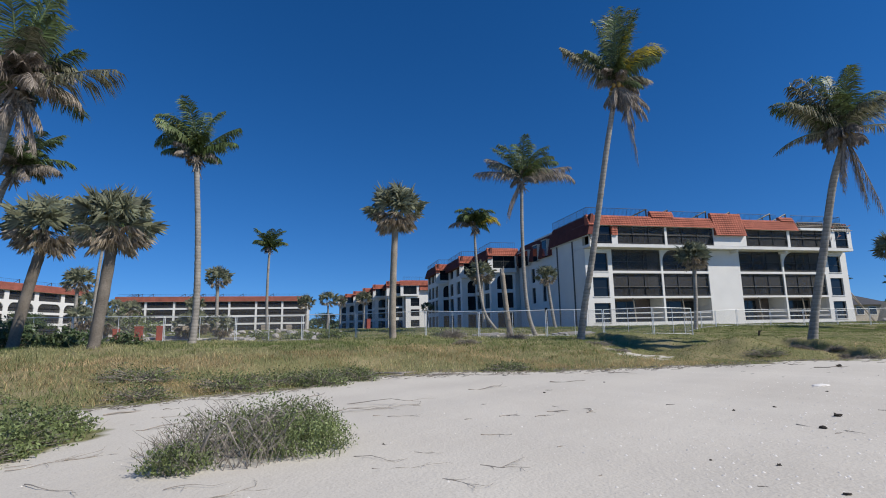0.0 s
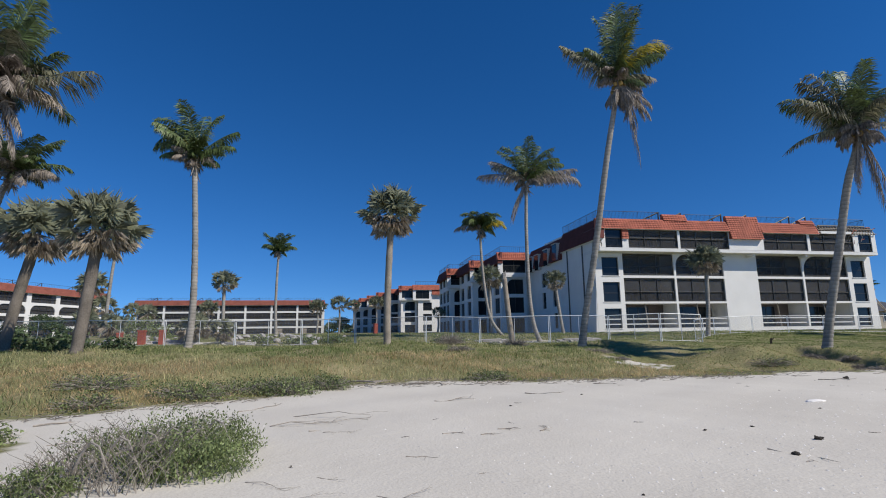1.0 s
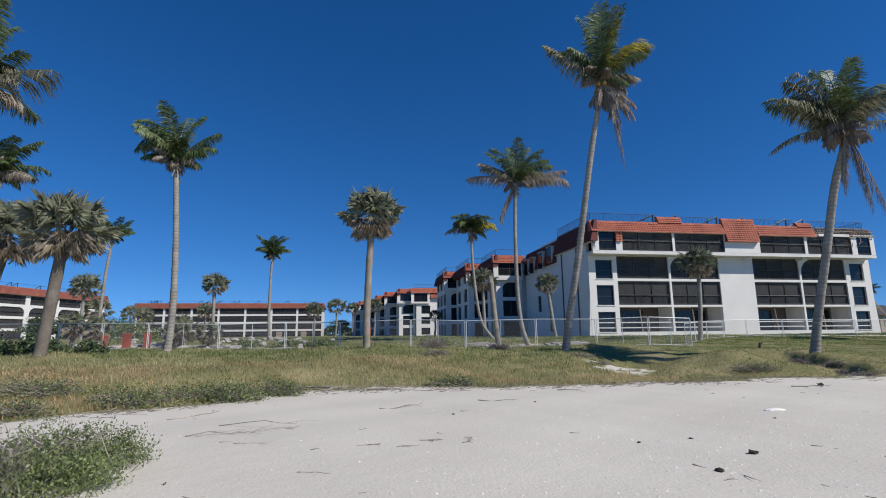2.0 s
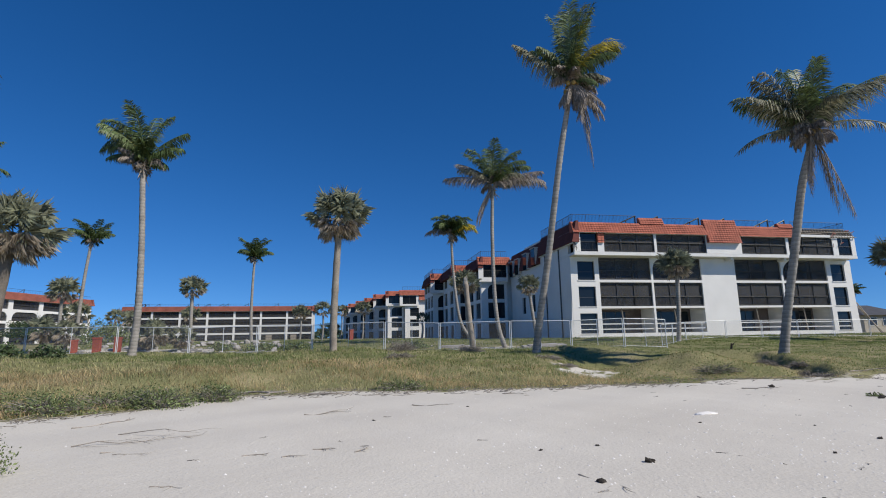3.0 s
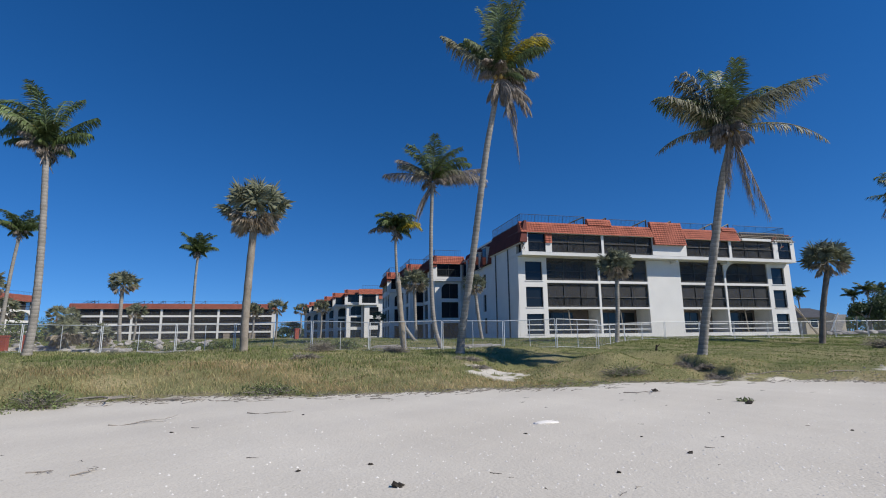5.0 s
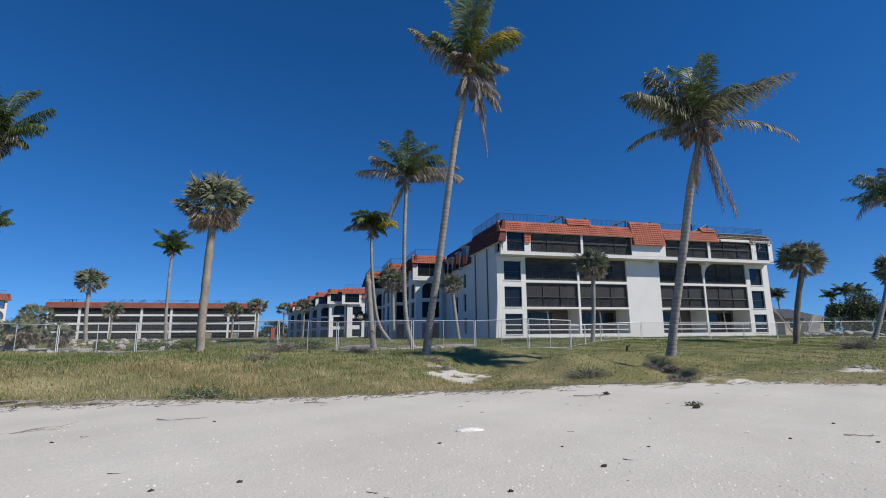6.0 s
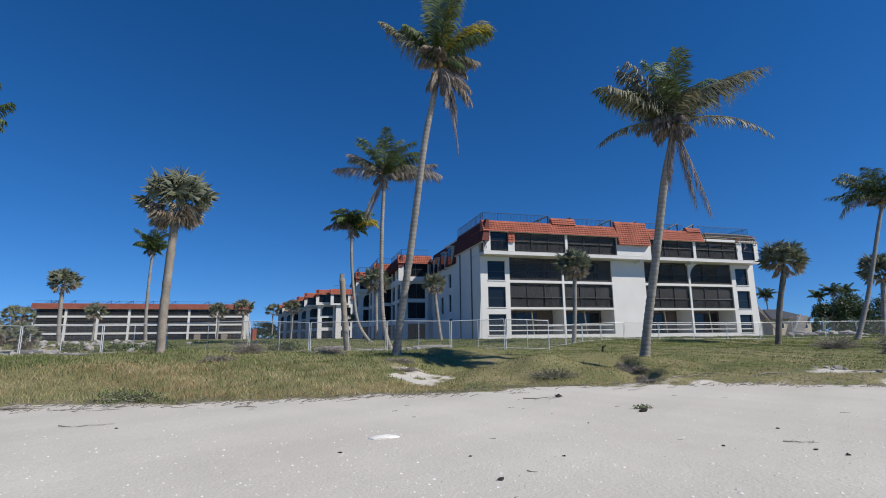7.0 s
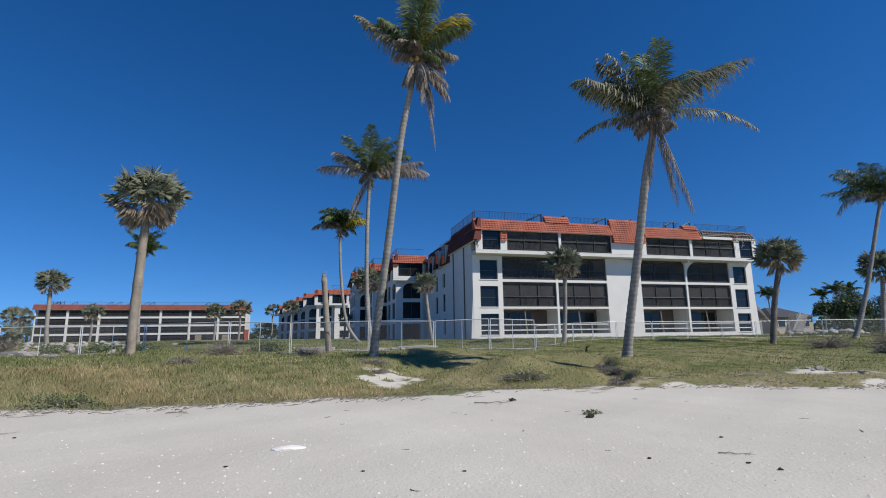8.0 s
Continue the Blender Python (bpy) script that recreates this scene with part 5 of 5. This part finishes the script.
for i, (x, y, r, h) in enumerate(((67, 67, 1.8, 1.6), (70, 67, 2.6, 2.4), (74.5, 66, 3.0, 2.2), (79, 65, 3.0, 2.6), (84, 66, 3.0, 2.4))):
    shrub(x, y, r, 1.6, h, 1500, 0.14, LEAF_DARK, "dense green hedge bush behind the rubble", 240 + i, "hedge_bush", "hedge bushes")


def far_woods():
    r = np.random.default_rng(77)
    n = 26000
    a = r.uniform(-1.15, 1.15, n)
    d = r.uniform(235, 275, n)
    x, y = np.sin(a) * d, np.cos(a) * d
    top = 4.2 + 2.6 * np.abs(np.sin(a * 23)) * np.abs(np.sin(a * 61 + 1)) + 1.5 * np.sin(a * 140) * np.sin(a * 37)
    c = np.stack([x, y, 0.6 + top * r.random(n) ** 0.7], -1)
    p = r.normal(size=(n, 3))
    p /= np.linalg.norm(p, axis=1)[:, None]
    q = np.cross(p, r.normal(size=(n, 3)))
    q /= np.linalg.norm(q, axis=1)[:, None]
    s = r.uniform(0.5, 1.1, n)[:, None]
    v = np.stack([c - p * s, c - q * s * 0.6, c + p * s, c + q * s * 0.6], 1).reshape(-1, 3)
    ob = new("far_woods", arrays_mesh("far_woods", v, np.arange(4 * n).reshape(n, 4), LEAF_DARK))
    tagged(ob, "far line of green woods along the horizon", "woods", kind="stuff")


far_woods()

house = thing("house", Matrix.Translation((71.5, 85, gz(71.5, 85))) @ pose(0, 0, 0, 0, 0, 10), "low beige house with grey hipped roof", "house")
part("wall", Pile().box(-2.2, 6, 0, 8, -0.3, 2.7), BEIGE, house)
part("roof", Pile().add([(-2.8, -0.6, 2.7), (6.6, -0.6, 2.7), (6.6, 8.6, 2.7), (-2.8, 8.6, 2.7), (0.5, 4, 4.5), (3.4, 4, 4.5)], [(0, 1, 5, 4), (1, 2, 5), (2, 3, 4, 5), (3, 0, 4), (3, 2, 1, 0)]), GREYROOF, house, "grey shingled roof")
for x in (-0.6, 2.0, 4.4):
    w = part("window", Pile().box(x - 0.8, x + 0.8, -0.08, -0.01, 1.0, 2.4), WHITEWOOD, house)
    part("pane", Pile().box(x - 0.7, x + 0.7, -0.1, -0.085, 1.1, 2.3), GLASS, w)

ramp_t = thing("broken_stairs", Matrix.Translation((55.2, 62, gz(55.2, 62))), "broken white concrete stair flight standing on the lawn", "stairs")
for i in range(9):
    part("step", Pile().box(-0.9 + i * 0.12, 1.0 + i * 0.12 - 0.5, -0.6, 0.6, i * 0.28 - 0.1, i * 0.28 + 0.17), RUBBLE, ramp_t)
part("stringer", Pile().bar((-0.9, -0.62, 0), (0.5, -0.62, 2.6), 0.09, 4), WHITEWOOD, ramp_t)


def rock(seed, r):
    rr = random.Random(seed)
    bm = bmesh.new()
    bmesh.ops.create_icosphere(bm, subdivisions=2, radius=1)
    k = [Vector((rr.uniform(-1, 1), rr.uniform(-1, 1), rr.uniform(-1, 1))).normalized() for _ in range(7)]
    for v in bm.verts:
        for n in k:
            d = v.co.dot(n) - 0.62
            if d > 0:
                v.co -= n * d
        v.co = Vector((v.co.x * r, v.co.y * r * 0.8, v.co.z * r * 0.62))
    me = bpy.data.meshes.new("rock")
    bm.to_mesh(me)
    bm.free()
    me.materials.append(RUBBLE)
    return me


rocks = [rock(i, 1.0) for i in range(6)]
rr = random.Random(8)


def rubble_piece(x, y, s, label="broken concrete lump on the ground", group="rubble lumps"):
    ob = new("rubble_lump", rocks[rr.randrange(6)])
    ob.matrix_world = Matrix.Translation((x, y, gz(x, y) + s * 0.25)) @ Matrix.Rotation(rr.uniform(0, 6), 4, "Z") @ Matrix.Diagonal((s, s, s * rr.uniform(0.6, 1.1), 1))
    tagged(ob, label, "rubble", group)


for i in range(64):
    rubble_piece(rr.uniform(52.5, 60), rr.uniform(57, 60), rr.uniform(0.25, 0.75), "grey rubble lump in a debris heap", "debris heap")
for i in range(110):
    rubble_piece(rr.uniform(-30, -9), rr.uniform(33.5, 46), rr.uniform(0.12, 0.45))
for i in range(16):
    rubble_piece(rr.uniform(1, 14), rr.uniform(35, 37.5), rr.uniform(0.1, 0.28))
for i in range(14):
    rubble_piece(rr.uniform(20, 27), rr.uniform(17.6, 19.5), rr.uniform(0.05, 0.16), "small grey lump at the sand's edge")
for i, (x, y, ln, a) in enumerate(((-12.5, 34.5, 4.2, 4), (-15.5, 36.5, 3.0, -6), (-22, 39, 6.0, 8), (-10.5, 35.5, 2.4, 12), (3.2, 36.2, 3.5, 3), (9.5, 36.8, 4.5, 6))):
    sl = new("concrete_slab", mesh_of("concrete_slab", Pile().box(-ln / 3, ln / 3, -0.5, 0.5, -0.15, 0.1).box(-ln / 4, ln / 5, -0.4, 0.2, 0.1, 0.18), RUBBLE))
    sl.matrix_world = Matrix.Translation((x, y, gz(x, y) + 0.05)) @ pose(0, 0, 0, 4, -2, a)
    tagged(sl, "pale broken concrete slab among the rubble", "slab", "broken slabs")
for x, y, h in ((-24.3, 36.5, 1.0), (-22.7, 36.6, 1.05), (-21.1, 36.5, 1.05), (-9.4, 60.0, 1.2)):
    z = gz(x, y)
    rp = thing("red_post", Matrix.Translation((x, y, z)) @ pose(0, 0, 0, 0, rr.uniform(-4, 4), rr.uniform(0, 40)), "short red painted post standing in the rubble", "post", "red posts")
    part("shaft", Pile().box(-0.22, 0.22, -0.22, 0.22, -0.3, h - 0.12), REDPOST, rp)
    part("cap", Pile().box(-0.25, 0.25, -0.25, 0.25, h - 0.12, h), REDPOST, rp)
for k in range(2):
    bd = new("leaning_board", mesh_of("leaning_board", Pile().bar((49.4, 60.0 + k * 0.4, 4.6), (51.4 + k * 0.5, 59.6 + k * 0.4, gz(51.4, 59.6) + 0.05), 0.07, 4), LATH))
    tagged(bd, "bare timber board leaning on the building end", "board", "leaning boards")

board_fence = thing("board_fence", SITE @ pose(34.6, 6.5, 0), "grey weathered board fence beside the building", "fence")
for i in range(26):
    x = i * 0.27
    part("board", Pile().box(x, x + 0.25, 0, 0.05, 0.8, 2.9 + 0.08 * math.sin(i * 2.3)), GREYBOARD, board_fence)


# ---- fences ----
def fence_panel(a, b, h, label, group, mid=True, r=0.026):
    a, b = Vector((*a, gz(*a))), Vector((*b, gz(*b)))
    m = Matrix.Translation(a)
    d = b - a
    th = thing("fence_panel", m, label, "fence", group)
    z = Vector((0, 0, h))
    e = d.normalized() * 0.05
    part("post", Pile().bar(e, e + z, r, 7), GALV, th)
    part("post", Pile().bar(d - e, d - e + z, r, 7), GALV, th)
    part("rail", Pile().bar(e + z, d - e + z, r * 0.9, 7), GALV, th)
    part("rail", Pile().bar(e + z * 0.06, d - e + z * 0.06, r * 0.4, 6), GALV, th)
    if mid:
        part("post", Pile().bar(d * 0.5 + z * 0.06, d * 0.5 + z, r * 0.7, 6), GALV, th, "thin brace post")
    n = Vector((-d.y, d.x, 0)).normalized() * 0.004
    part("wire_mesh", Pile().add([e + n, d - e + n, d - e + n + z, e + n + z, e - n, d - e - n, d - e - n + z, e - n + z], [(0, 1, 2, 3), (7, 6, 5, 4)]), CHAIN, th, "chain-link wire mesh")
    return th


joints = [(-36, 34.2), (-31, 33.8), (-25.5, 33.7), (-19.2, 33.7), (-14.2, 33.5), (-9.7, 33.6), (-6.0, 33.4), (-1.3, 33.6), (2.3, 33.4), (6.85, 33.4), (10.7, 33.4), (14.0, 33.3), (16.8, 33.6)]
for a, b in zip(joints, joints[1:]):
    fence_panel(a, b, 1.82, "temporary galvanised chain-link fence panel on the dune", "temporary fence panels")
low = [(17.4, 36.0), (19.6, 39.4), (21.8, 42.2), (24.0, 44.0)] + [(26.2 + 3.1 * i, 44.5 + 0.15 * i) for i in range(16)]
for a, b in zip(low, low[1:]):
    fence_panel(a, b, 1.45, "low thin chain-link fence across the lawn", "low fence panels", False, 0.02)


# ---- things washed up on the sand ----
def wrack(x, y, s, seed, label="dark clump of dried seaweed on the sand"):
    r = random.Random(seed)
    bm = bmesh.new()
    bmesh.ops.create_icosphere(bm, subdivisions=2, radius=1)
    for v in bm.verts:
        k = r.uniform(0.45, 0.7) if r.random() < 0.8 else r.uniform(0.8, 1.05)
        v.co = Vector((v.co.x * k * s * 0.8, v.co.y * k * s * 0.6, v.co.z * k * s * 0.45 + 0.1 * s))
    me = bpy.data.meshes.new("seaweed_clump")
    bm.to_mesh(me)
    bm.free()
    me.materials.append(WRACK)
    ob = new("seaweed_clump", me)
    ob.matrix_world = Matrix.Translation((x, y, gz(x, y)))
    tagged(ob, label, "seaweed", "seaweed clumps")


for i, (x, y, s) in enumerate(((4.7, 8.08, 0.13), (5.48, 8.27, 0.14), (8.19, 7.74, 0.14), (9.4, 8.57, 0.17), (5.85, 7.41, 0.2), (11.86, 15.0, 0.3), (2.78, 5.16, 0.09), (3.31, 4.9, 0.12), (3.3, 4.06, 0.13), (4.54, 4.95, 0.16), (-0.41, 3.95, 0.1), (12.8, 12.7, 0.25), (13.5, 9.5, 0.12), (10.3, 9.4, 0.1), (9.2, 9.55, 0.1), (14.0, 10.8, 0.12), (12.5, 9.8, 0.12), (13.65, 9.2, 0.15), (7.6, 9.9, 0.12), (5.1, 6.7, 0.2), (6.9, 6.1, 0.1), (8.6, 5.9, 0.1), (2.1, 10.4, 0.14), (3.8, 11.8, 0.12))):
    wrack(x, y, s * (0.55 if s > 0.19 else 0.38), 500 + i)


def stick(x, y, ln, a, r, seed, label="bleached driftwood stick lying on the sand", m=DRIFT, lift=0.0):
    p = Pile()
    twig_pile(p, (-ln / 2, 0, 0), 0.0, ln, r, random.Random(seed), 0, 0.0)
    ob = new("driftwood_stick", mesh_of("driftwood_stick", p, m))
    ob.matrix_world = Matrix.Translation((x, y, gz(x, y) + r * 0.6 + lift)) @ pose(0, 0, 0, 0, 0, a)
    tagged(ob, label, "driftwood", "driftwood sticks")


for i, (x, y, ln, a, r) in enumerate(((1.03, 7.82, 0.3, 20, 0.01), (1.51, 7.77, 0.25, 50, 0.008), (1.84, 8.14, 0.3, 15, 0.012), (2.37, 8.06, 0.3, 60, 0.01), (-1.6, 15.0, 1.8, 12, 0.035), (0.4, 14.6, 1.5, 3, 0.025), (-0.5, 8.2, 1.3, 20, 0.008), (-1.1, 8.6, 1.6, 10, 0.009), (-1.1, 9.4, 1.4, 8, 0.009),
                                      (-1.8, 8.5, 1.5, 30, 0.009), (-3.4, 7.8, 1.0, 5, 0.009), (-4.0, 7.3, 0.7, 40, 0.008), (-4.2, 5.4, 0.8, 30, 0.006), (-3.6, 4.6, 0.7, -20, 0.006), (-1.9, 4.3, 0.6, 60, 0.006), (5.2, 6.75, 0.7, -40, 0.01), (11.4, 14.9, 0.8, 5, 0.014), (17, 18.2, 1.6, 10, 0.03),
                                      (19.9, 18.6, 1.4, 10, 0.028), (24.5, 20.6, 1.3, 5, 0.03), (22.4, 18.3, 1.0, -8, 0.025), (13.6, 9.9, 0.35, -30, 0.008), (7.9, 5.8, 0.4, 20, 0.01), (3.0, 12.3, 0.8, 5, 0.012), (1.0, 11.4, 0.9, 14, 0.012), (-2.6, 10.2, 1.1, 22, 0.014), (4.5, 14.3, 1.0, 4, 0.015), (-5.2, 8.6, 1.2, 12, 0.016))):
    stick(x, y, ln, a, r, 600 + i)
for i in range(26):
    x, y = rr.uniform(-5.0, 0.8), rr.uniform(4.2, 9.2)
    if past_edge(np.array(x), np.array(y)) < -0.1:
        stick(x, y, rr.uniform(0.25, 0.7), rr.uniform(-40, 40), rr.uniform(0.003, 0.006), 1100 + i, "thin dry root trailing over the sand", DRIFT)
for i in range(60):
    x = rr.uniform(-6, 20)
    y = float(np.interp(x, EDGE_X, EDGE_Y)) - rr.uniform(-0.2, 1.2)
    stick(x, y, rr.uniform(0.2, 0.7), rr.uniform(-25, 25), rr.uniform(0.004, 0.009), 700 + i, "thin twig in the strand line at the grass edge", TWIG)
for i in range(70):
    x, y = rr.uniform(-5, 17), rr.uniform(3.2, 15)
    if past_edge(np.array(x), np.array(y)) < -0.4:
        stick(x, y, rr.uniform(0.04, 0.14), rr.uniform(-60, 60), rr.uniform(0.003, 0.006), 900 + i, "small dark twig scrap on the sand", WRACK if i % 3 else DRIFT)
plant = shrub(13.0, 13.1, 0.22, 0.16, 0.12, 160, 0.035, LEAF, "small uprooted green plant on the sand", 190, "sea_plant", twigs=14)
lump = rock(9, 1.0)
lump.materials[0] = SHELL
pale = new("bleached_lump", lump)
pale.matrix_world = Matrix.Translation((8.1, 10.7, gz(8.1, 10.7))) @ pose(0, 0, 0, 3, -2, 8) @ Matrix.Diagonal((0.24, 0.13, 0.07, 1))
tagged(pale, "bleached white lump half buried in sand", "debris")
perch = thing("small_stake", Matrix.Translation((18.3, 29.0, gz(18.3, 29.0))), "small dark broken stake on the lawn", "stake")
part("stake", Pile().bar((0, 0, -0.1), (0.05, 0, 0.32), 0.07, 6, 0.04).bar((0.04, 0, 0.2), (0.22, 0, 0.36), 0.04, 5, 0.02), WRACK, perch)


def strand_litter():
    """Broken twigs and root ends along the seam of sand and grass."""
    r = random.Random(31)
    p = Pile()
    for i in range(1500):
        x = r.uniform(-7, 27)
        y = float(np.interp(x, EDGE_X, EDGE_Y)) + r.gauss(-0.1, 0.4) + (r.uniform(0, 2.2) if 10 < x < 16 else 0)
        a, ln = r.gauss(0, 0.6), r.uniform(0.06, 0.3)
        z = gz(x, y)
        q = Vector((x, y, z + 0.008))
        m = q + Vector((math.cos(a), math.sin(a), 0)) * ln * 0.5 + Vector((0, 0, r.uniform(0.0, 0.05)))
        e = m + Vector((math.cos(a + 0.5), math.sin(a + 0.5), 0)) * ln * 0.5
        e.z = gz(e.x, e.y) + r.uniform(0.004, 0.05)
        w = r.uniform(0.004, 0.009)
        p.bar(q, m, w, 4, w * 0.8)
        p.bar(m, e, w * 0.8, 4, w * 0.4)
    ob = new("strand_litter", mesh_of("strand_litter", p, TWIG))
    tagged(ob, "brown twig and root litter along the grass edge", "litter", kind="stuff")


strand_litter()


def scatter_shells():
    r = np.random.default_rng(5)
    n = 32000
    x = r.uniform(-7, 24, n)
    y = 2.6 + 13 * r.random(n) ** 1.3
    dens = np.clip(0.1 + 0.16 * (x - 1) + 0.35 * wobble(x, y, 0.8, 9.0), 0.06, 1.0) * np.clip(1.25 - (y - 3) / 10, 0.08, 1)
    keep = (r.random(n) < dens) & (past_edge(x, y) < -0.3)
    x, y = x[keep], y[keep]
    n = len(x)
    s = 0.006 + 0.02 * r.random(n) ** 3
    a = r.uniform(0, 6.28, n)
    base = np.array([(1, 0), (0.3, 0.8), (-0.7, 0.55), (-0.8, -0.5), (0.2, -0.85)])
    ca, sa = np.cos(a)[:, None], np.sin(a)[:, None]
    px = x[:, None] + s[:, None] * (base[:, 0] * ca - base[:, 1] * sa)
    py = y[:, None] + s[:, None] * (base[:, 0] * sa + base[:, 1] * ca)
    z = height(x, y)
    rim = np.stack([px, py, np.repeat((z - 0.002)[:, None], 5, 1)], -1)
    top = np.stack([x, y, z + s * 0.55 + 0.002], -1)[:, None, :]
    v = np.concatenate([rim, top], 1).reshape(-1, 3)
    k = np.arange(n)[:, None, None] * 6
    f = np.array([(0, 1, 5), (1, 2, 5), (2, 3, 5), (3, 4, 5), (4, 0, 5)])[None] + k
    ob = new("shell_fragments", arrays_mesh("shell_fragments", v, f.reshape(-1, 3), SHELL))
    tagged(ob, "scattered bleached shell fragments on the sand", "shells", kind="stuff")


scatter_shells()


def blades(name, n, xr, yr, accept, lo, hi, width, material, label, seed, lean=0.5):
    """A cover of single grass blades where accept(x, y) gives a chance."""
    r = np.random.default_rng(seed)
    x = r.uniform(*xr, n)
    y = yr[0] + (yr[1] - yr[0]) * r.random(n) ** 1.25
    keep = r.random(n) < accept(x, y)
    x, y = x[keep], y[keep]
    n = len(x)
    clump = 0.5 + 0.5 * wobble(x, y, 1.7, seed * 0.7)
    h = (lo + (hi - lo) * r.random(n)) * (0.6 + 0.6 * np.clip(clump, 0, 1)) * (1 - 0.55 * smooth01((x - 7) / 4) * smooth01((40 - y) / 6))
    a = r.uniform(0, 6.28, n)
    le = lean * (0.35 + 0.65 * r.random(n)) * h
    z = height(x, y)
    w = width * r.uniform(0.7, 1.3, n)
    wx, wy = np.cos(a + 1.57) * w, np.sin(a + 1.57) * w
    bx, by = x + 0.35 * le * np.cos(a), y + 0.35 * le * np.sin(a)
    tx, ty = x + le * np.cos(a), y + le * np.sin(a)
    v = np.stack([np.stack([x - wx, y - wy, z - 0.02], -1), np.stack([x + wx, y + wy, z - 0.02], -1),
                  np.stack([bx + wx * 0.8, by + wy * 0.8, z + h * 0.6], -1), np.stack([bx - wx * 0.8, by - wy * 0.8, z + h * 0.6], -1), np.stack([tx, ty, z + h], -1)], 1).reshape(-1, 3)
    k = np.arange(n)[:, None] * 5
    f = np.concatenate([np.array([[0, 1, 2]]) + k, np.array([[0, 2, 3]]) + k, np.array([[3, 2, 4]]) + k])
    ob = new(name, arrays_mesh(name, v, f, material))
    tagged(ob, label, "grass", kind="stuff")


def cover(x, y):
    return smooth01((veg_at(x, y) - 0.45) / 0.3)


def tawny(x, y):
    d = y - np.interp(x, EDGE_X, EDGE_Y)
    band = smooth01(d / 0.6) * (1 - smooth01((d - 5) / 4)) * np.clip(0.62 + 0.9 * wobble(x, y, 0.42, 2.0), 0.05, 1)
    return cover(x, y) * np.clip(band, 0, 1) * np.where(x > 10, 0.55, 1.0)


blades("dune_grass", 260000, (-26, 32), (4.5, 34), lambda x, y: cover(x, y) * np.where((x > 10) & (y > 24), 0.35, 0.9) * (1 - 0.75 * tawny(x, y)), 0.05, 0.2, 0.006, GRASS, "mixed green and tan dune grass", 1, 2.2)
blades("dry_grass", 240000, (-26, 22), (8, 27), tawny, 0.05, 0.2, 0.0045, STRAW, "tall dry straw-coloured dune grass", 2, 2.1)
blades("lawn_grass", 240000, (-30, 58), (17, 52), lambda x, y: cover(x, y) * np.where(x > 8, 1.0, 0.55) * smooth01((y - 17) / 6), 0.05, 0.16, 0.012, LAWN, "short green lawn grass", 3, 0.8)
